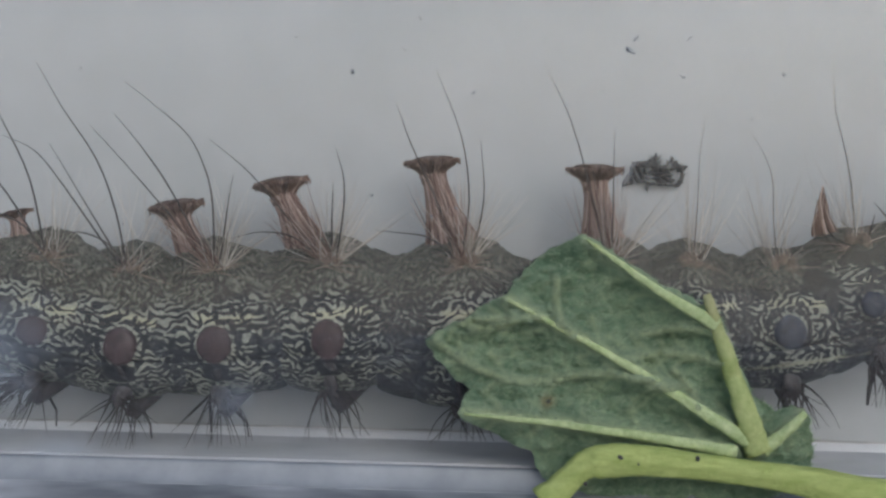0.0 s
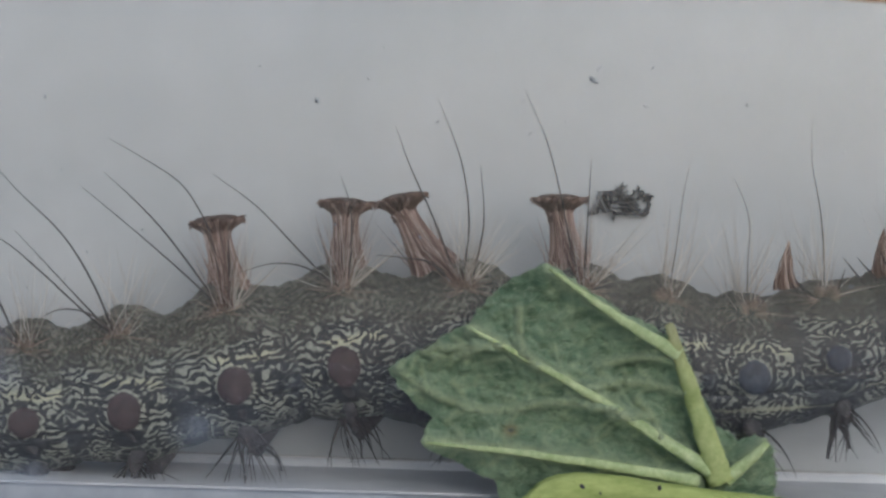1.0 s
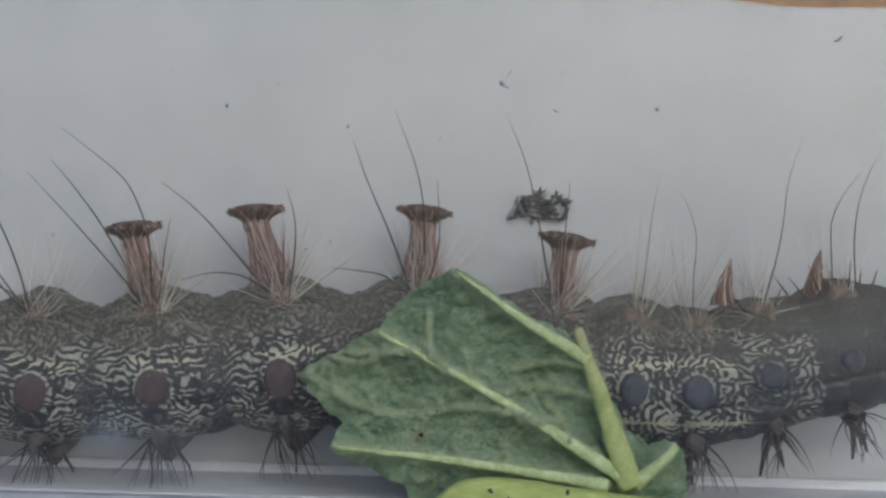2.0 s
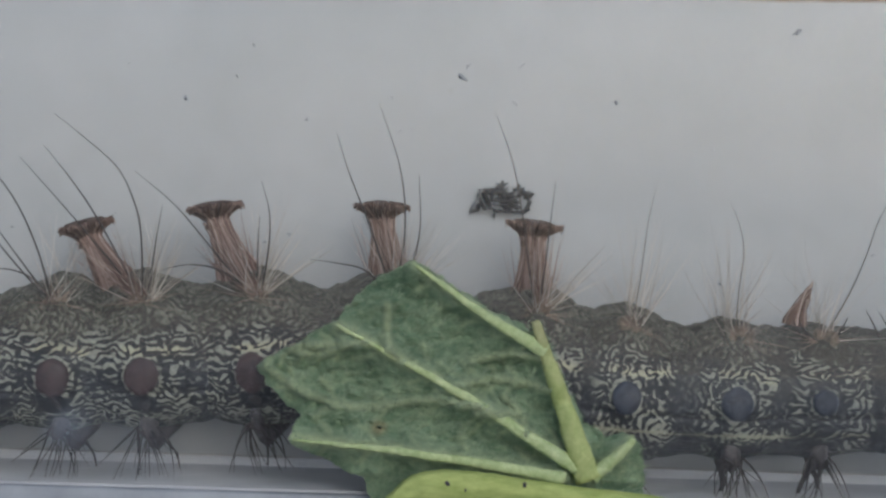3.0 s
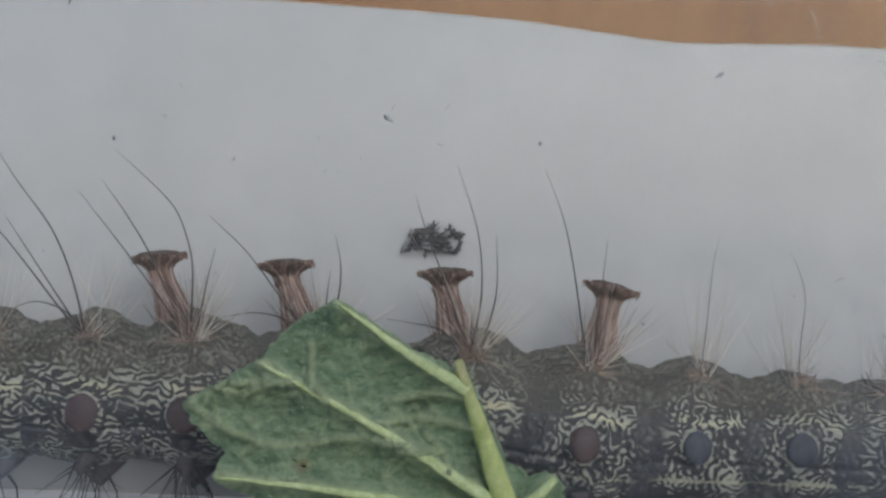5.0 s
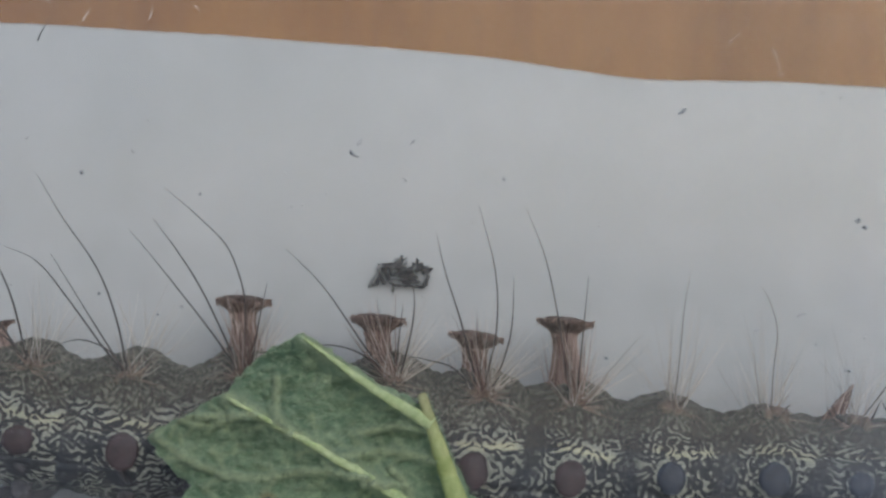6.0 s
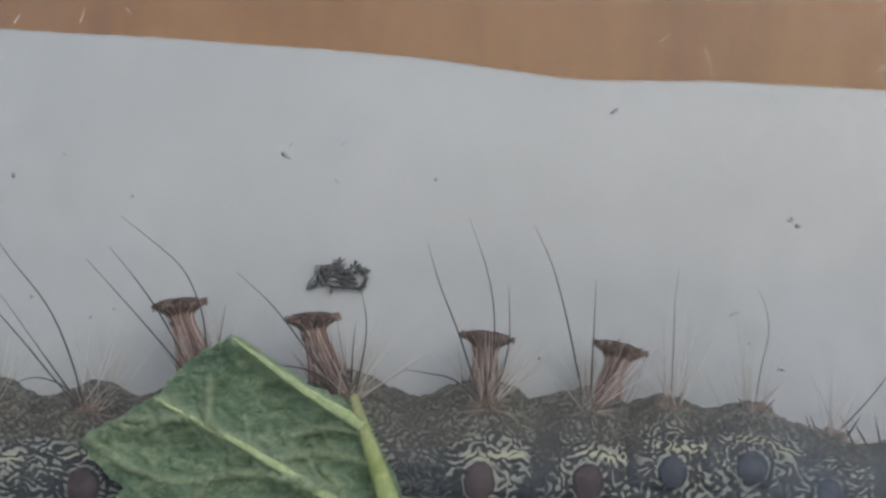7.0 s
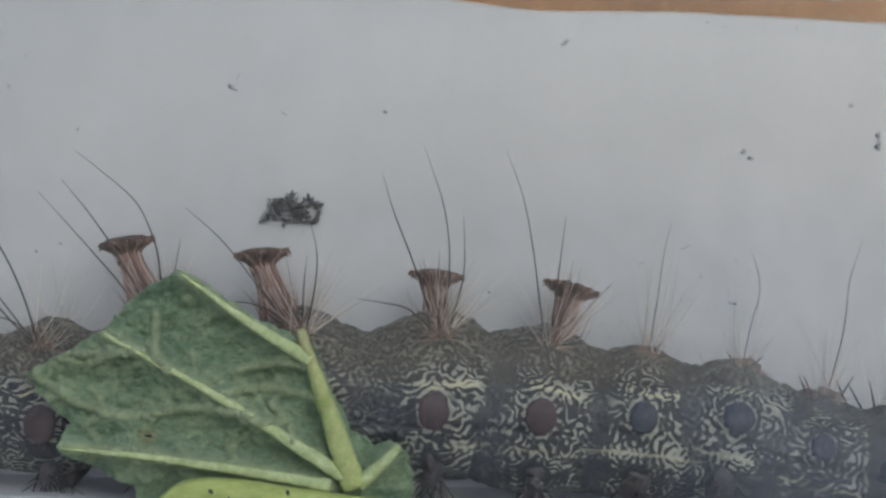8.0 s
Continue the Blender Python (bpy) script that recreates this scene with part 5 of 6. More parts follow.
    walk(rings['A'], [
        (0, pose(-12.460 * MM, 0, 5.491 * MM, 0.0, -2.9, 0)),
        (0.3, pose(-11.481 * MM, 0, 5.721 * MM, 0.0, -3.2, 0)),
        (0.6, pose(-11.008 * MM, 0, 5.734 * MM, 0.0, -5.6, 0)),
        (1, pose(-10.593 * MM, 0, 5.089 * MM, 0.0, -11.3, 0)),
        (1.3, pose(-10.312 * MM, 0, 5.065 * MM, 0.0, -9.0, 0)),
        (1.5, pose(-10.445 * MM, 0, 5.111 * MM, 0.0, -5.4, 0)),
        (1.7, pose(-10.472 * MM, 0, 5.089 * MM, 0.0, -4.2, 0)),
        (2, pose(-10.311 * MM, 0, 5.176 * MM, 0.0, -3.9, 0)),
        (2.3, pose(-10.204 * MM, 0, 5.232 * MM, 0.0, -3.7, 0)),
        (2.6, pose(-10.071 * MM, 0, 5.304 * MM, 0.0, -3.5, 0)),
        (2.8, pose(-9.936 * MM, 0, 5.376 * MM, 0.0, -3.2, 0)),
        (3, pose(-9.297 * MM, 0, 5.364 * MM, 0.0, -2.9, 0)),
        (3.2, pose(-8.576 * MM, 0, 5.619 * MM, 0.0, -2.2, 0)),
        (3.5, pose(-7.177 * MM, 0, 5.821 * MM, 0.0, -1.6, 0)),
        (3.8, pose(-6.273 * MM, 0, 5.499 * MM, 0.0, -1.4, 0)),
        (4, pose(-6.240 * MM, 0, 5.291 * MM, 0.0, -2.2, 0)),
        (4.2, pose(-6.106 * MM, 0, 5.037 * MM, 0.0, -2.2, 0)),
        (4.5, pose(-5.707 * MM, 0, 5.153 * MM, 0.0, -1.7, 0)),
        (4.7, pose(-5.435 * MM, 0, 5.415 * MM, 0.0, 0.7, 0)),
        (5, pose(-5.285 * MM, 0, 5.446 * MM, 0.0, 0.6, 0)),
        (5.3, pose(-4.988 * MM, 0, 5.486 * MM, 0.0, 0.6, 0)),
        (5.6, pose(-3.666 * MM, 0, 5.583 * MM, 0.0, 0.3, 0)),
        (5.8, pose(-2.492 * MM, 0, 5.665 * MM, 0.0, 0.0, 0)),
        (6, pose(-2.193 * MM, 0, 5.467 * MM, 0.0, -0.7, 0)),
        (6.2, pose(-1.810 * MM, 0, 5.348 * MM, 0.0, -1.7, 0)),
        (6.5, pose(-1.237 * MM, 0, 4.946 * MM, 0.0, -3.2, 0)),
        (7, pose(-1.064 * MM, 0, 4.802 * MM, 0.0, -3.5, 0)),
        (7.3, pose(-0.943 * MM, 0, 4.768 * MM, 0.0, -3.8, 0)),
        (7.5, pose(-0.924 * MM, 0, 4.811 * MM, 0.0, -3.7, 0)),
        (8, pose(-0.858 * MM, 0, 4.788 * MM, 0.0, -3.4, 0)),
    ])
    walk(rings['B'], [
        (0, pose(-8.587 * MM, 0, 5.793 * MM, 0.0, -2.5, 0)),
        (0.3, pose(-7.795 * MM, 0, 5.984 * MM, 0.0, -2.0, 0)),
        (0.6, pose(-7.265 * MM, 0, 6.100 * MM, 0.0, -2.7, 0)),
        (1, pose(-6.828 * MM, 0, 5.883 * MM, 0.0, -6.3, 0)),
        (1.3, pose(-6.387 * MM, 0, 5.725 * MM, 0.0, -5.2, 0)),
        (1.5, pose(-6.287 * MM, 0, 5.617 * MM, 0.0, -4.7, 0)),
        (1.7, pose(-6.176 * MM, 0, 5.641 * MM, 0.0, -4.1, 0)),
        (2, pose(-5.953 * MM, 0, 5.649 * MM, 0.0, -3.4, 0)),
        (2.3, pose(-5.786 * MM, 0, 5.655 * MM, 0.0, -2.8, 0)),
        (2.6, pose(-5.675 * MM, 0, 5.658 * MM, 0.0, -2.5, 0)),
        (2.8, pose(-5.620 * MM, 0, 5.658 * MM, 0.0, -2.3, 0)),
        (3, pose(-5.515 * MM, 0, 5.634 * MM, 0.0, -2.4, 0)),
        (3.2, pose(-4.782 * MM, 0, 5.739 * MM, 0.0, -0.9, 0)),
        (3.5, pose(-3.274 * MM, 0, 5.851 * MM, 0.0, 0.4, 0)),
        (3.8, pose(-1.978 * MM, 0, 5.682 * MM, 0.0, -0.7, 0)),
        (4, pose(-1.844 * MM, 0, 5.440 * MM, 0.0, -1.1, 0)),
        (4.2, pose(-1.672 * MM, 0, 5.226 * MM, 0.0, -1.4, 0)),
        (4.5, pose(-1.173 * MM, 0, 5.211 * MM, 0.0, -0.7, 0)),
        (4.7, pose(-0.974 * MM, 0, 5.275 * MM, 0.0, 1.3, 0)),
        (5, pose(-0.833 * MM, 0, 5.311 * MM, 0.0, 1.3, 0)),
        (5.3, pose(-0.691 * MM, 0, 5.347 * MM, 0.0, 1.3, 0)),
        (5.6, pose(-0.128 * MM, 0, 5.422 * MM, 0.0, 1.3, 0)),
        (5.8, pose(1.832 * MM, 0, 5.619 * MM, 0.0, 1.4, 0)),
        (6, pose(2.824 * MM, 0, 5.450 * MM, 0.0, 2.5, 0)),
        (6.2, pose(2.708 * MM, 0, 5.310 * MM, 0.0, 1.9, 0)),
        (6.5, pose(3.474 * MM, 0, 5.010 * MM, 0.0, 0.9, 0)),
        (7, pose(3.651 * MM, 0, 4.886 * MM, 0.0, 0.3, 0)),
        (7.3, pose(3.661 * MM, 0, 4.824 * MM, -0.6, -0.4, 0)),
        (7.5, pose(3.680 * MM, 0, 4.848 * MM, -1.0, -0.8, 0)),
        (8, pose(3.729 * MM, 0, 4.795 * MM, -2.0, -0.3, 0)),
    ])
    walk(rings['C'], [
        (0, pose(-3.994 * MM, 0, 5.919 * MM, 0.0, -1.8, 0)),
        (0.3, pose(-3.521 * MM, 0, 6.050 * MM, 0.0, -1.6, 0)),
        (0.6, pose(-3.088 * MM, 0, 6.168 * MM, 0.0, -1.1, 0)),
        (1, pose(-2.756 * MM, 0, 6.103 * MM, 0.0, -2.0, 0)),
        (1.3, pose(-2.024 * MM, 0, 5.951 * MM, 0.0, -1.4, 0)),
        (1.5, pose(-1.930 * MM, 0, 5.935 * MM, 0.0, -2.6, 0)),
        (1.7, pose(-1.754 * MM, 0, 5.828 * MM, 0.0, -2.3, 0)),
        (2, pose(-1.343 * MM, 0, 5.814 * MM, 0.0, -0.8, 0)),
        (2.3, pose(-1.096 * MM, 0, 5.804 * MM, 0.0, 0.0, 0)),
        (2.6, pose(-0.932 * MM, 0, 5.798 * MM, 0.0, 0.6, 0)),
        (2.8, pose(-0.932 * MM, 0, 5.797 * MM, 0.0, 0.6, 0)),
        (3, pose(-0.756 * MM, 0, 5.779 * MM, 0.0, 1.0, 0)),
        (3.2, pose(-0.596 * MM, 0, 5.772 * MM, 0.0, 1.7, 0)),
        (3.5, pose(-0.049 * MM, 0, 5.761 * MM, 0.0, 2.1, 0)),
        (3.8, pose(2.029 * MM, 0, 5.618 * MM, 0.0, 1.1, 0)),
        (4, pose(2.849 * MM, 0, 5.501 * MM, 0.0, 0.9, 0)),
        (4.2, pose(3.507 * MM, 0, 5.303 * MM, 0.0, 0.1, 0)),
        (4.5, pose(4.202 * MM, 0, 5.299 * MM, 0.0, -0.6, 0)),
        (4.7, pose(4.346 * MM, 0, 5.164 * MM, 0.0, 0.9, 0)),
        (5, pose(4.434 * MM, 0, 5.206 * MM, 0.0, 1.4, 0)),
        (5.3, pose(4.523 * MM, 0, 5.249 * MM, 0.0, 1.8, 0)),
        (5.6, pose(4.657 * MM, 0, 5.301 * MM, 0.0, 2.5, 0)),
        (5.8, pose(5.237 * MM, 0, 5.444 * MM, 0.0, 5.4, 0)),
        (6, pose(5.946 * MM, 0, 5.057 * MM, -0.3, 4.5, 0)),
        (6.2, pose(6.409 * MM, 0, 5.022 * MM, -0.6, 3.1, 0)),
        (6.5, pose(7.997 * MM, 0, 4.771 * MM, -1.0, 1.7, 0)),
        (7, pose(8.430 * MM, 0, 4.750 * MM, -2.0, 1.3, 0)),
        (7.3, pose(8.519 * MM, 0, 4.848 * MM, -2.6, 0.3, 0)),
        (7.5, pose(8.516 * MM, 0, 4.967 * MM, -3.0, -0.0, 0)),
        (8, pose(8.569 * MM, 0, 4.848 * MM, -4.0, 1.3, 0)),
    ])
    walk(rings['D'], [
        (0, pose(1.140 * MM, 0, 6.158 * MM, 0.0, -2.5, 0)),
        (0.3, pose(1.135 * MM, 0, 6.284 * MM, 0.0, -0.8, 0)),
        (0.6, pose(1.185 * MM, 0, 6.296 * MM, 0.0, -0.8, 0)),
        (1, pose(1.318 * MM, 0, 6.226 * MM, 0.0, -0.1, 0)),
        (1.3, pose(1.666 * MM, 0, 5.962 * MM, 0.0, 1.5, 0)),
        (1.5, pose(1.655 * MM, 0, 6.037 * MM, 0.0, 0.8, 0)),
        (1.7, pose(2.220 * MM, 0, 6.039 * MM, 0.0, -0.0, 0)),
        (2, pose(3.420 * MM, 0, 5.622 * MM, 0.0, 1.7, 0)),
        (2.3, pose(3.632 * MM, 0, 5.547 * MM, 0.0, 2.0, 0)),
        (2.6, pose(3.632 * MM, 0, 5.544 * MM, 0.0, 2.0, 0)),
        (2.8, pose(3.632 * MM, 0, 5.543 * MM, 0.0, 2.0, 0)),
        (3, pose(4.113 * MM, 0, 5.439 * MM, 0.0, 3.7, 0)),
        (3.2, pose(4.186 * MM, 0, 5.434 * MM, 0.0, 4.7, 0)),
        (3.5, pose(4.450 * MM, 0, 5.517 * MM, 0.0, 4.9, 0)),
        (3.8, pose(4.964 * MM, 0, 5.521 * MM, 0.0, 2.4, 0)),
        (4, pose(5.654 * MM, 0, 5.303 * MM, 0.0, 2.0, 0)),
        (4.2, pose(6.738 * MM, 0, 5.217 * MM, 0.0, 1.7, 0)),
        (4.5, pose(7.916 * MM, 0, 5.329 * MM, 0.0, -0.1, 0)),
        (4.7, pose(8.158 * MM, 0, 5.099 * MM, 0.0, 0.8, 0)),
        (5, pose(8.565 * MM, 0, 4.915 * MM, -0.6, 3.1, 0)),
        (5.3, pose(8.768 * MM, 0, 4.834 * MM, -0.9, 4.3, 0)),
        (5.6, pose(8.834 * MM, 0, 4.824 * MM, -1.0, 4.7, 0)),
        (5.8, pose(8.833 * MM, 0, 4.839 * MM, -1.0, 4.7, 0)),
        (6, pose(9.294 * MM, 0, 4.854 * MM, -1.9, 2.0, 0)),
        (6.2, pose(9.887 * MM, 0, 4.855 * MM, -2.7, 0.6, 0)),
        (6.5, pose(11.627 * MM, 0, 4.729 * MM, -4.0, 0.0, 0)),
        (7, pose(12.162 * MM, 0, 4.654 * MM, -6.0, -0.2, 0)),
        (7.3, pose(12.280 * MM, 0, 4.770 * MM, -6.6, 0.5, 0)),
        (7.5, pose(12.337 * MM, 0, 4.851 * MM, -7.0, 1.3, 0)),
        (8, pose(12.263 * MM, 0, 4.566 * MM, -8.0, 4.5, 0)),
    ])
    walk(rings['T3'], [
        (0, pose(3.947 * MM, 0, 6.333 * MM, 0.0, -2.4, 0)),
        (0.3, pose(4.053 * MM, 0, 6.174 * MM, 0.0, 1.0, 0)),
        (0.6, pose(4.102 * MM, 0, 6.286 * MM, 0.0, 1.7, 0)),
        (1, pose(4.176 * MM, 0, 6.119 * MM, 0.0, 2.5, 0)),
        (1.3, pose(4.392 * MM, 0, 5.750 * MM, 0.0, 3.6, 0)),
        (1.5, pose(4.610 * MM, 0, 5.830 * MM, 0.0, 3.6, 0)),
        (1.7, pose(5.138 * MM, 0, 5.833 * MM, 0.0, 3.8, 0)),
        (2, pose(6.199 * MM, 0, 5.646 * MM, 0.0, 1.9, 0)),
        (2.3, pose(7.153 * MM, 0, 5.477 * MM, 0.0, 0.3, 0)),
        (2.6, pose(7.259 * MM, 0, 5.457 * MM, 0.0, 0.1, 0)),
        (2.8, pose(7.259 * MM, 0, 5.456 * MM, 0.0, 0.1, 0)),
        (3, pose(7.389 * MM, 0, 5.149 * MM, 0.0, 2.8, 0)),
        (3.2, pose(7.415 * MM, 0, 4.989 * MM, 0.0, 3.7, 0)),
        (3.5, pose(7.552 * MM, 0, 4.993 * MM, 0.0, 5.2, 0)),
        (3.8, pose(7.942 * MM, 0, 5.327 * MM, 0.0, 4.1, 0)),
        (4, pose(8.590 * MM, 0, 5.266 * MM, 0.0, 2.3, 0)),
        (4.2, pose(9.773 * MM, 0, 5.085 * MM, 0.0, 2.9, 0)),
        (4.5, pose(11.534 * MM, 0, 5.317 * MM, 0.0, 1.1, 0)),
        (4.7, pose(12.070 * MM, 0, 5.037 * MM, 0.0, 0.9, 0)),
        (5, pose(12.421 * MM, 0, 4.792 * MM, -3.5, 1.0, 0)),
        (5.3, pose(12.569 * MM, 0, 4.700 * MM, -5.0, 1.0, 0)),
        (5.6, pose(12.565 * MM, 0, 4.724 * MM, -5.0, 1.0, 0)),
        (5.8, pose(12.563 * MM, 0, 4.740 * MM, -5.0, 1.0, 0)),
        (6, pose(12.771 * MM, 0, 4.782 * MM, -6.4, 1.0, 0)),
        (6.2, pose(12.959 * MM, 0, 4.937 * MM, -7.9, -0.1, 0)),
        (6.5, pose(14.562 * MM, 0, 4.767 * MM, -10.0, -0.2, 0)),
        (7, pose(15.078 * MM, 0, 4.772 * MM, -13.0, -1.7, 0)),
        (7.3, pose(15.544 * MM, 0, 4.781 * MM, -14.5, 1.5, 0)),
        (7.5, pose(15.563 * MM, 0, 4.775 * MM, -15.5, 2.2, 0)),
        (8, pose(15.739 * MM, 0, 4.189 * MM, -18.0, 5.0, 0)),
    ])
    walk(rings['T2'], [
        (0, pose(7.142 * MM, 0, 6.459 * MM, 0.0, -9.1, 0)),
        (0.3, pose(7.067 * MM, 0, 6.165 * MM, 0.0, -5.6, 0)),
        (0.6, pose(7.219 * MM, 0, 6.087 * MM, 0.0, -4.7, 0)),
        (1, pose(7.251 * MM, 0, 5.919 * MM, 0.0, -4.4, 0)),
        (1.3, pose(7.312 * MM, 0, 5.543 * MM, 0.0, -5.5, 0)),
        (1.5, pose(7.333 * MM, 0, 5.615 * MM, 0.0, -4.7, 0)),
        (1.7, pose(7.669 * MM, 0, 5.614 * MM, 0.0, -4.0, 0)),
        (2, pose(8.343 * MM, 0, 5.596 * MM, 0.0, -3.2, 0)),
        (2.3, pose(10.196 * MM, 0, 5.551 * MM, 0.0, -1.0, 0)),
        (2.6, pose(11.038 * MM, 0, 5.529 * MM, 0.0, -0.1, 0)),
        (2.8, pose(11.038 * MM, 0, 5.528 * MM, 0.0, -0.1, 0)),
        (3, pose(11.163 * MM, 0, 5.030 * MM, 0.0, -0.1, 0)),
        (3.2, pose(11.118 * MM, 0, 4.909 * MM, 0.0, -0.1, 0)),
        (3.5, pose(11.114 * MM, 0, 4.796 * MM, 0.0, -0.5, 0)),
        (3.8, pose(11.336 * MM, 0, 4.989 * MM, 0.0, 0.9, 0)),
        (4, pose(11.611 * MM, 0, 5.016 * MM, 0.0, 0.4, 0)),
        (4.2, pose(13.009 * MM, 0, 4.842 * MM, 0.0, 0.8, 0)),
        (4.5, pose(14.706 * MM, 0, 5.172 * MM, 0.0, 0.8, 0)),
        (4.7, pose(15.590 * MM, 0, 4.962 * MM, 0.0, 0.7, 0)),
        (5, pose(16.006 * MM, 0, 4.702 * MM, -6.4, 0.2, 0)),
        (5.3, pose(16.105 * MM, 0, 4.654 * MM, -8.0, 0.0, 0)),
        (5.6, pose(16.099 * MM, 0, 4.678 * MM, -8.0, 0.0, 0)),
        (5.8, pose(16.096 * MM, 0, 4.694 * MM, -8.0, 0.0, 0)),
        (6, pose(16.348 * MM, 0, 4.715 * MM, -10.0, 0.5, 0)),
        (6.2, pose(16.293 * MM, 0, 4.873 * MM, -12.0, 1.6, 0)),
        (6.5, pose(17.756 * MM, 0, 4.757 * MM, -15.0, 2.6, 0)),
        (7, pose(17.800 * MM, 0, 4.750 * MM, -19.0, 8.4, 0)),
        (7.3, pose(18.340 * MM, 0, 4.400 * MM, -21.1, 14.8, 0)),
        (7.5, pose(18.570 * MM, 0, 4.350 * MM, -22.5, 17.0, 0)),
        (8, pose(18.950 * MM, 0, 3.900 * MM, -26.0, 11.7, 0)),
    ])
    walk(rings['T1'], [
        (0, pose(9.919 * MM, 0, 7.468 * MM, 0.0, -15.2, 0)),
        (0.3, pose(9.665 * MM, 0, 6.825 * MM, 0.0, -11.5, 0)),
        (0.6, pose(9.914 * MM, 0, 6.849 * MM, 0.0, -13.0, 0)),
        (1, pose(10.042 * MM, 0, 6.646 * MM, 0.0, -11.9, 0)),
        (1.3, pose(10.197 * MM, 0, 6.407 * MM, 0.0, -12.8, 0)),
        (1.5, pose(10.278 * MM, 0, 6.379 * MM, 0.0, -11.1, 0)),
        (1.7, pose(10.522 * MM, 0, 6.280 * MM, 0.0, -10.9, 0)),
        (2, pose(10.808 * MM, 0, 6.214 * MM, 0.0, -10.0, 0)),
        (2.3, pose(12.312 * MM, 0, 5.871 * MM, 0.0, -5.2, 0)),
        (2.6, pose(13.924 * MM, 0, 5.504 * MM, 0.0, -0.1, 0)),
        (2.8, pose(14.103 * MM, 0, 5.463 * MM, 0.0, 0.4, 0)),
        (3, pose(14.192 * MM, 0, 5.161 * MM, 0.0, -1.0, 0)),
        (3.2, pose(14.329 * MM, 0, 5.010 * MM, 0.0, -0.5, 0)),
        (3.5, pose(14.327 * MM, 0, 5.058 * MM, 0.0, -2.0, 0)),
        (3.8, pose(14.299 * MM, 0, 5.205 * MM, 0.0, -1.3, 0)),
        (4, pose(14.499 * MM, 0, 5.211 * MM, 0.0, -0.9, 0)),
        (4.2, pose(15.683 * MM, 0, 4.992 * MM, 0.0, -0.1, 0)),
        (4.5, pose(17.403 * MM, 0, 5.226 * MM, 0.0, 0.8, 0)),
        (4.7, pose(18.776 * MM, 0, 4.935 * MM, 0.0, 0.6, 0)),
        (5, pose(19.240 * MM, 0, 4.730 * MM, -4.8, -0.9, 0)),
        (5.3, pose(19.351 * MM, 0, 4.696 * MM, -6.0, -1.3, 0)),
        (5.6, pose(19.344 * MM, 0, 4.720 * MM, -6.0, -1.3, 0)),
        (5.8, pose(19.340 * MM, 0, 4.736 * MM, -6.0, -1.3, 0)),
        (6, pose(19.360 * MM, 0, 4.713 * MM, -8.0, -0.9, 0)),
        (6.2, pose(19.305 * MM, 0, 4.731 * MM, -10.0, 1.3, 0)),
        (6.5, pose(20.458 * MM, 0, 4.448 * MM, -13.0, 2.7, 0)),
        (7, pose(20.496 * MM, 0, 4.051 * MM, -18.0, 10.3, 0)),
        (7.3, pose(21.477 * MM, 0, 3.340 * MM, -19.8, 14.4, 0)),
        (7.5, pose(21.646 * MM, 0, 2.994 * MM, -21.0, 16.8, 0)),
        (8, pose(21.920 * MM, 0, 3.068 * MM, -24.0, 11.2, 0)),
    ])
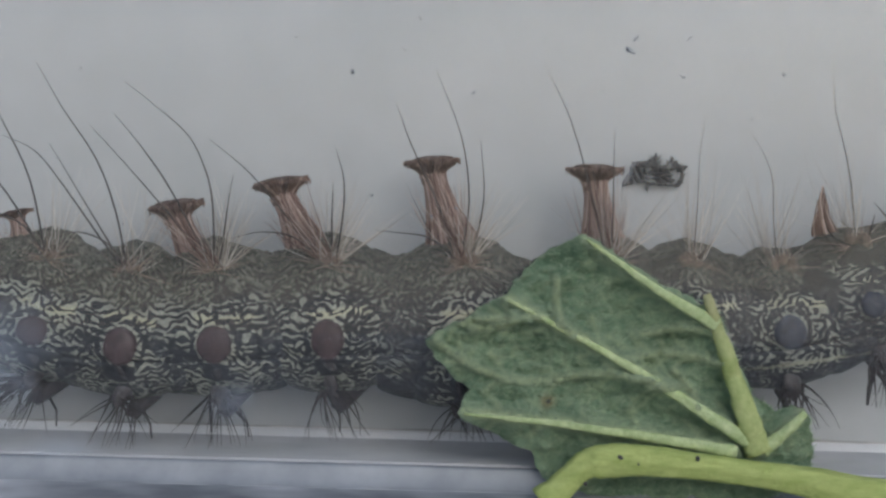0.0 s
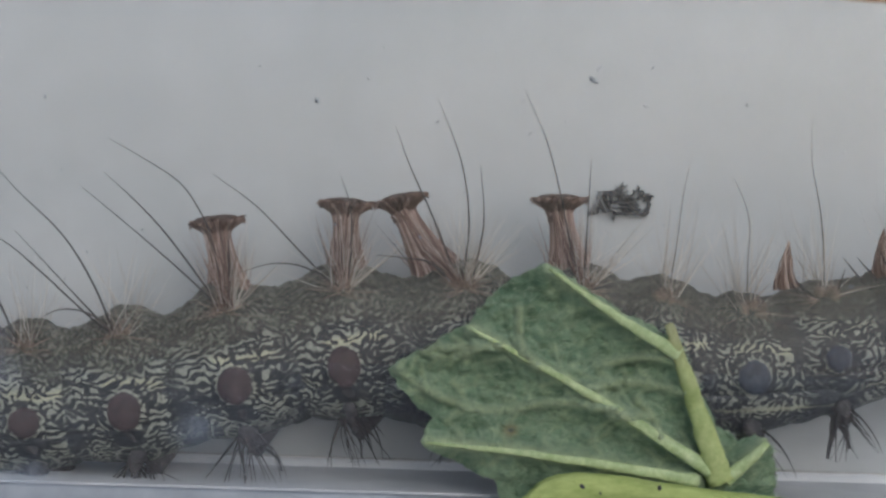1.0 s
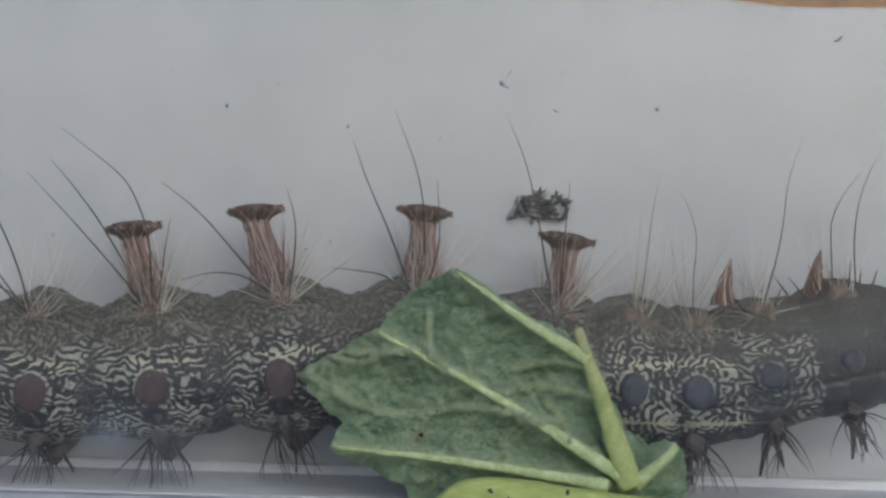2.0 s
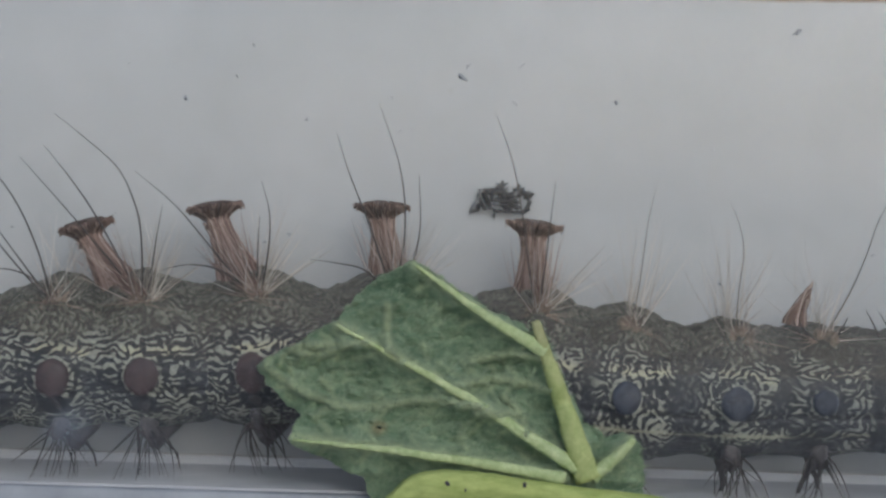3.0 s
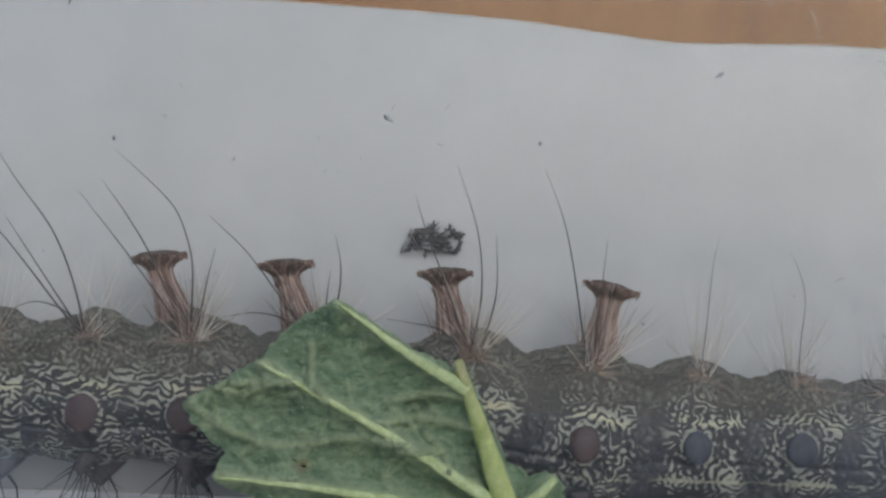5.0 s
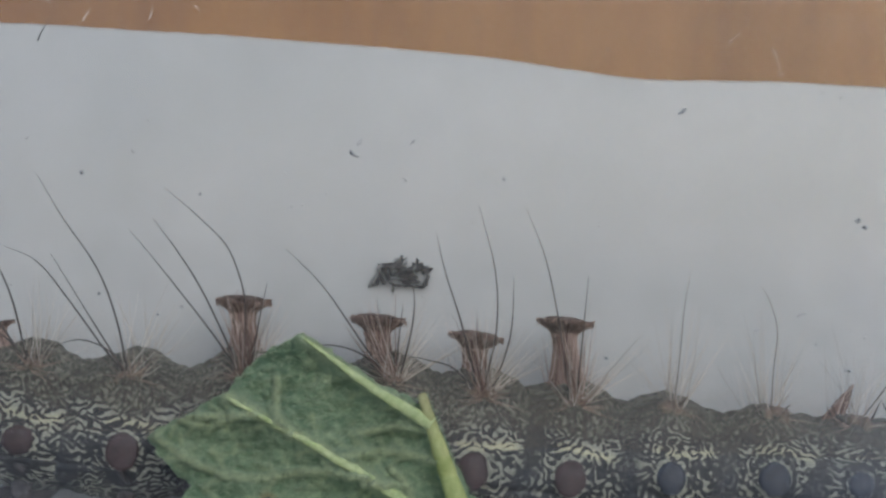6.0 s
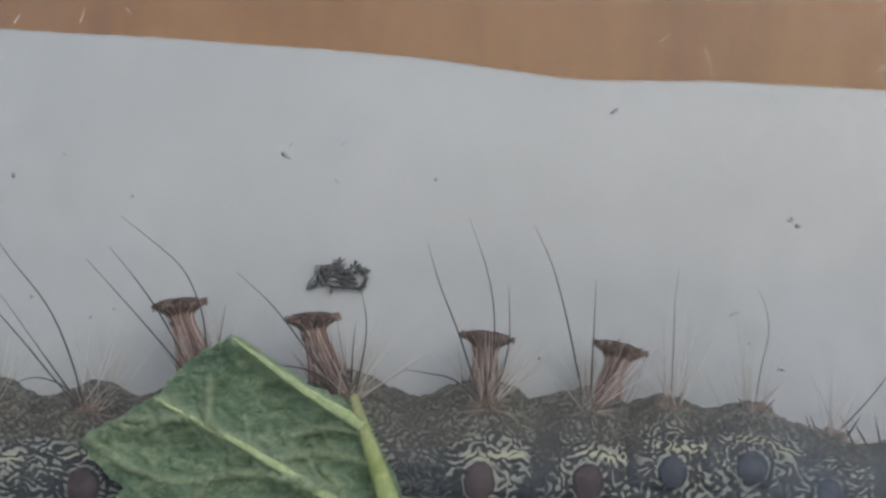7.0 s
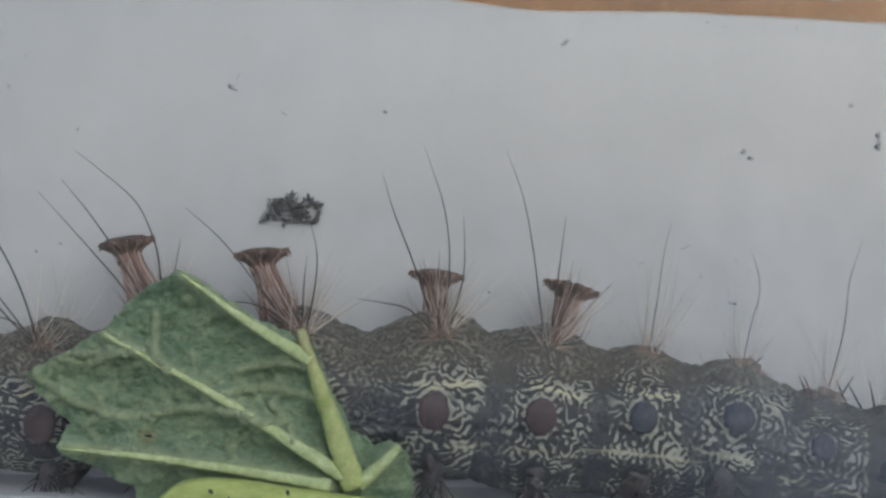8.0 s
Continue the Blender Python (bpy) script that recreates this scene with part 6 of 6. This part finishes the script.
    walk(rings['H'], [
        (0, pose(12.891 * MM, 0, 8.326 * MM, 0.0, -13.6, 0)),
        (0.3, pose(12.555 * MM, 0, 7.493 * MM, 0.0, -11.0, 0)),
        (0.6, pose(12.801 * MM, 0, 7.617 * MM, 0.0, -12.6, 0)),
        (1, pose(13.027 * MM, 0, 7.358 * MM, 0.0, -11.4, 0)),
        (1.3, pose(12.990 * MM, 0, 7.071 * MM, 0.0, -11.4, 0)),
        (1.5, pose(13.071 * MM, 0, 6.943 * MM, 0.0, -9.7, 0)),
        (1.7, pose(13.354 * MM, 0, 6.906 * MM, 0.0, -10.6, 0)),
        (2, pose(13.567 * MM, 0, 6.833 * MM, 0.0, -10.0, 0)),
        (2.3, pose(14.838 * MM, 0, 6.402 * MM, 0.0, -6.9, 0)),
        (2.6, pose(17.169 * MM, 0, 5.612 * MM, 0.0, -1.1, 0)),
        (2.8, pose(17.593 * MM, 0, 5.469 * MM, 0.0, -0.1, 0)),
        (3, pose(17.827 * MM, 0, 5.173 * MM, 0.0, -0.2, 0)),
        (3.2, pose(17.934 * MM, 0, 4.987 * MM, 0.0, 0.3, 0)),
        (3.5, pose(17.978 * MM, 0, 5.080 * MM, 0.0, -0.3, 0)),
        (3.8, pose(17.975 * MM, 0, 5.171 * MM, 0.0, 0.5, 0)),
        (4, pose(18.220 * MM, 0, 5.142 * MM, 0.0, 0.9, 0)),
        (4.2, pose(19.169 * MM, 0, 4.856 * MM, 0.0, 1.9, 0)),
        (4.5, pose(20.439 * MM, 0, 5.076 * MM, 0.0, 2.4, 0)),
        (4.7, pose(21.807 * MM, 0, 4.882 * MM, 0.0, 0.8, 0)),
        (5, pose(22.227 * MM, 0, 4.831 * MM, 0.0, -1.2, 0)),
        (5.3, pose(22.403 * MM, 0, 4.823 * MM, 0.0, -2.0, 0)),
        (5.6, pose(22.395 * MM, 0, 4.847 * MM, 0.0, -2.0, 0)),
        (5.8, pose(22.390 * MM, 0, 4.862 * MM, 0.0, -2.0, 0)),
        (6, pose(22.414 * MM, 0, 4.831 * MM, -2.3, -1.9, 0)),
        (6.2, pose(22.259 * MM, 0, 4.715 * MM, -4.6, 0.3, 0)),
        (6.5, pose(23.116 * MM, 0, 4.462 * MM, -8.0, -0.3, 0)),
        (7, pose(23.029 * MM, 0, 3.742 * MM, -12.0, 5.9, 0)),
        (7.3, pose(23.986 * MM, 0, 2.915 * MM, -13.8, 8.2, 0)),
        (7.5, pose(24.214 * MM, 0, 2.609 * MM, -15.0, 7.3, 0)),
        (8, pose(24.384 * MM, 0, 2.617 * MM, -18.0, 8.8, 0)),
    ])
    brush('A', [
        (0, pose(-0.909 * MM, 0, 0.952 * MM, 0, -11.2, 0)),
        (0.3, pose(0.075 * MM, 0, 1.390 * MM, 0, 0.9, 0)),
        (0.6, pose(-0.012 * MM, 0, 1.195 * MM, 0, -0.1, 0)),
        (1, pose(0.014 * MM, 0, 1.818 * MM, 0, 0.2, 0)),
        (1.3, pose(-0.326 * MM, 0, 1.846 * MM, 0, -4.0, 0)),
        (1.5, pose(-0.478 * MM, 0, 1.820 * MM, 0, -5.8, 0)),
        (1.7, pose(-0.493 * MM, 0, 1.803 * MM, 0, -6.0, 0)),
        (2.8, pose(-0.996 * MM, 0, 1.431 * MM, 0, -12.2, 0)),
        (3, pose(-1.343 * MM, 0, 1.471 * MM, 0, -16.6, 0)),
        (3.2, pose(-0.528 * MM, 0, 0.961 * MM, 0, -6.5, 0)),
        (3.5, pose(0.161 * MM, 0, 1.302 * MM, 0, 2.0, 0)),
        (3.8, pose(-0.325 * MM, 0, 1.653 * MM, 0, -4.0, 0)),
        (4, pose(-0.314 * MM, 0, 1.818 * MM, 0, -3.8, 0)),
        (4.2, pose(-0.408 * MM, 0, 2.087 * MM, 0, -5.0, 0)),
        (4.5, pose(-0.667 * MM, 0, 2.089 * MM, 0, -8.2, 0)),
        (4.7, pose(-0.932 * MM, 0, 1.717 * MM, 0, -11.4, 0)),
        (5.4, pose(-0.522 * MM, 0, 1.463 * MM, 0, -6.4, 0)),
        (5.8, pose(-0.020 * MM, 0, 1.154 * MM, 0, -0.2, 0)),
        (6, pose(-0.166 * MM, 0, 1.303 * MM, 0, -2.0, 0)),
        (6.2, pose(-0.332 * MM, 0, 1.395 * MM, 0, -4.1, 0)),
        (6.5, pose(-0.594 * MM, 0, 1.931 * MM, 0, -7.3, 0)),
        (7, pose(-0.678 * MM, 0, 2.064 * MM, 0, -8.3, 0)),
        (7.3, pose(-0.772 * MM, 0, 2.020 * MM, 0, -9.5, 0)),
        (7.5, pose(-0.785 * MM, 0, 2.040 * MM, 0, -9.6, 0)),
        (8, pose(-0.859 * MM, 0, 1.960 * MM, 0, -10.5, 0)),
    ])
    brush('B', [
        (0, pose(-1.017 * MM, 0, 1.566 * MM, 0, -12.5, 0)),
        (0.3, pose(-1.267 * MM, 0, 1.476 * MM, 0, -15.7, 0)),
        (0.6, pose(-0.014 * MM, 0, 0.992 * MM, 0, -0.2, 0)),
        (1, pose(0.230 * MM, 0, 1.681 * MM, 0, 2.8, 0)),
        (1.3, pose(-0.164 * MM, 0, 1.812 * MM, 0, -2.0, 0)),
        (1.5, pose(-0.247 * MM, 0, 1.986 * MM, 0, -3.0, 0)),
        (1.7, pose(-0.345 * MM, 0, 1.977 * MM, 0, -4.2, 0)),
        (2.8, pose(-0.901 * MM, 0, 1.892 * MM, 0, -11.1, 0)),
        (3, pose(-0.899 * MM, 0, 1.851 * MM, 0, -11.0, 0)),
        (3.2, pose(-1.444 * MM, 0, 1.766 * MM, 0, -17.9, 0)),
        (3.5, pose(-0.486 * MM, 0, 0.839 * MM, 0, -5.9, 0)),
        (3.8, pose(-0.171 * MM, 0, 1.183 * MM, 0, -2.1, 0)),
        (4, pose(-0.251 * MM, 0, 1.402 * MM, 0, -3.1, 0)),
        (4.2, pose(-0.359 * MM, 0, 1.672 * MM, 0, -4.4, 0)),
        (4.5, pose(-0.679 * MM, 0, 1.724 * MM, 0, -8.3, 0)),
        (4.7, pose(-0.878 * MM, 0, 1.650 * MM, 0, -10.8, 0)),
        (5.4, pose(-0.759 * MM, 0, 1.326 * MM, 0, -9.3, 0)),
        (5.8, pose(-0.482 * MM, 0, 0.571 * MM, 0, -5.9, 0)),
        (6, pose(-0.390 * MM, 0, 0.802 * MM, 0, -4.8, 0)),
        (6.2, pose(-0.330 * MM, 0, 1.057 * MM, 0, -4.0, 0)),
        (6.5, pose(-0.714 * MM, 0, 1.391 * MM, 0, -8.8, 0)),
        (7, pose(-0.835 * MM, 0, 1.546 * MM, 0, -10.2, 0)),
        (7.3, pose(-0.854 * MM, 0, 1.481 * MM, 0, -10.5, 0)),
        (7.5, pose(-0.832 * MM, 0, 1.566 * MM, 0, -10.2, 0)),
        (8, pose(-0.887 * MM, 0, 1.601 * MM, 0, -10.9, 0)),
    ])
    brush('C', [
        (0, pose(-0.600 * MM, 0, 2.232 * MM, 0, -7.3, 0)),
        (0.3, pose(-0.846 * MM, 0, 2.113 * MM, 0, -10.4, 0)),
        (0.6, pose(-1.131 * MM, 0, 2.034 * MM, 0, -13.9, 0)),
        (1, pose(-1.264 * MM, 0, 1.874 * MM, 0, -15.6, 0)),
        (1.3, pose(0.570 * MM, 0, 1.857 * MM, 0, 7.0, 0)),
        (1.5, pose(0.567 * MM, 0, 1.867 * MM, 0, 6.9, 0)),
        (1.7, pose(0.489 * MM, 0, 1.868 * MM, 0, 6.0, 0)),
        (2.1, pose(0.028 * MM, 0, 1.854 * MM, 0, 0.3, 0)),
        (2.8, pose(-0.280 * MM, 0, 1.844 * MM, 0, -3.4, 0)),
        (3, pose(-0.367 * MM, 0, 1.777 * MM, 0, -4.5, 0)),
        (3.2, pose(-0.499 * MM, 0, 1.753 * MM, 0, -6.1, 0)),
        (3.5, pose(-0.848 * MM, 0, 1.881 * MM, 0, -10.4, 0)),
        (3.8, pose(0.129 * MM, 0, 0.956 * MM, 0, 1.6, 0)),
        (4, pose(0.315 * MM, 0, 0.933 * MM, 0, 3.8, 0)),
        (4.2, pose(0.189 * MM, 0, 1.337 * MM, 0, 2.3, 0)),
        (4.5, pose(-0.192 * MM, 0, 1.402 * MM, 0, -2.3, 0)),
        (4.7, pose(-0.349 * MM, 0, 1.540 * MM, 0, -4.3, 0)),
        (5.8, pose(-1.131 * MM, 0, 1.225 * MM, 0, -13.9, 0)),
        (6, pose(-0.215 * MM, 0, 0.710 * MM, 0, -2.6, 0)),
        (6.2, pose(0.548 * MM, 0, 0.864 * MM, 0, 6.7, 0)),
        (6.5, pose(0.301 * MM, 0, 1.099 * MM, 0, 3.7, 0)),
        (7, pose(0.040 * MM, 0, 1.158 * MM, 0, 0.5, 0)),
        (7.3, pose(-0.033 * MM, 0, 0.952 * MM, 0, -0.4, 0)),
        (7.5, pose(0.008 * MM, 0, 0.913 * MM, 0, 0.1, 0)),
        (8, pose(-0.096 * MM, 0, 0.889 * MM, 0, -1.2, 0)),
    ])
    brush('D', [
        (0, pose(-0.188 * MM, 0, 1.831 * MM, 0, -2.3, 0)),
        (0.3, pose(-0.208 * MM, 0, 1.698 * MM, 0, -2.5, 0)),
        (0.6, pose(-0.239 * MM, 0, 1.590 * MM, 0, -2.9, 0)),
        (1, pose(-0.428 * MM, 0, 1.732 * MM, 0, -5.2, 0)),
        (1.3, pose(-0.734 * MM, 0, 1.903 * MM, 0, -9.0, 0)),
        (1.5, pose(-0.690 * MM, 0, 1.910 * MM, 0, -8.4, 0)),
        (1.7, pose(0.238 * MM, 0, 0.735 * MM, 0, 2.9, 0)),
        (2.1, pose(0.195 * MM, 0, 1.372 * MM, 0, 2.4, 0)),
        (2.8, pose(0.184 * MM, 0, 1.531 * MM, 0, 2.3, 0)),
        (3, pose(-0.167 * MM, 0, 1.610 * MM, 0, -2.0, 0)),
        (3.2, pose(-0.261 * MM, 0, 1.644 * MM, 0, -3.2, 0)),
        (3.5, pose(-0.446 * MM, 0, 1.495 * MM, 0, -5.4, 0)),
        (3.8, pose(-0.512 * MM, 0, 1.504 * MM, 0, -6.3, 0)),
        (4, pose(0.043 * MM, 0, 0.635 * MM, 0, 0.5, 0)),
        (4.2, pose(1.239 * MM, 0, 1.072 * MM, 0, 15.3, 0)),
        (4.5, pose(0.783 * MM, 0, 1.152 * MM, 0, 9.6, 0)),
        (4.7, pose(0.588 * MM, 0, 1.407 * MM, 0, 7.2, 0)),
        (5.8, pose(-0.067 * MM, 0, 1.642 * MM, 0, -0.8, 0)),
        (6, pose(-0.215 * MM, 0, 1.545 * MM, 0, -2.6, 0)),
        (6.2, pose(-0.396 * MM, 0, 1.258 * MM, 0, -4.8, 0)),
        (6.5, pose(1.030 * MM, 0, 0.753 * MM, 0, 12.7, 0)),
        (7, pose(0.761 * MM, 0, 1.034 * MM, 0, 9.3, 0)),
        (7.3, pose(0.636 * MM, 0, 0.813 * MM, 0, 7.8, 0)),
        (7.5, pose(0.568 * MM, 0, 0.758 * MM, 0, 6.9, 0)),
        (8, pose(0.457 * MM, 0, 0.959 * MM, 0, 5.6, 0)),
    ])
    walk(pencils["H"], [
        (0, pose(-0.75 * MM, -0.9 * MM, 1.64 * MM, 0, 0, 0)),
        (1.7, pose(-0.75 * MM, -0.9 * MM, 1.62 * MM, 0, 3, 0)),
        (2.8, pose(-0.4 * MM, -0.6 * MM, 1.1 * MM, 0, 40, 0)),
        (3.5, pose(0.2 * MM, -0.3 * MM, 0.6 * MM, 0, 70, 0)),
        (7.0, pose(0.2 * MM, -0.3 * MM, 0.6 * MM, 0, 70, 0)),
        (8.0, pose(0.4 * MM, -0.2 * MM, 0.3 * MM, 0, 85, 0)),
    ])
    walk(pencils["T1"], [
        (0, pose(-0.75 * MM, -0.9 * MM, 1.98 * MM, 0, 0, 0)),
        (1.5, pose(-1.1 * MM, -0.9 * MM, 1.9 * MM, 0, 4, 0)),
        (3.5, pose(-0.7 * MM, -0.9 * MM, 1.9 * MM, 0, 12, 0)),
        (4.2, pose(-0.65 * MM, -0.9 * MM, 1.75 * MM, 0, 10, 0)),
        (4.5, pose(-0.2 * MM, -0.7 * MM, 1.1 * MM, 0, 65, 0)),
        (4.8, pose(-0.2 * MM, -0.7 * MM, 1.1 * MM, 0, 65, 0)),
        (5.8, pose(-0.6 * MM, -0.9 * MM, 1.5 * MM, 0, 16, 0)),
        (6.5, pose(-0.6 * MM, -0.9 * MM, 1.4 * MM, 0, 16, 0)),
        (7.0, pose(0.2 * MM, -0.5 * MM, 1.2 * MM, 0, 55, 0)),
        (7.4, pose(0.4 * MM, -0.2 * MM, 0.6 * MM, 0, 80, 0)),
        (8.0, pose(0.4 * MM, -0.2 * MM, 0.4 * MM, 0, 85, 0)),
    ])
    # the whiskers of the foremost ring swing forward as it feels its way
    for h in whiskers[rings["T1"]]:
        x, y, z = h.location
        walk(h, [(t, pose(x, y, z, 0, a, 0)) for t, a in ((0, -8), (1.0, -8), (1.5, 0), (2.8, 11), (4.0, 13), (4.5, 15), (5.8, 20), (6.4, 21), (7.2, 13), (8.0, -9))])


motions()
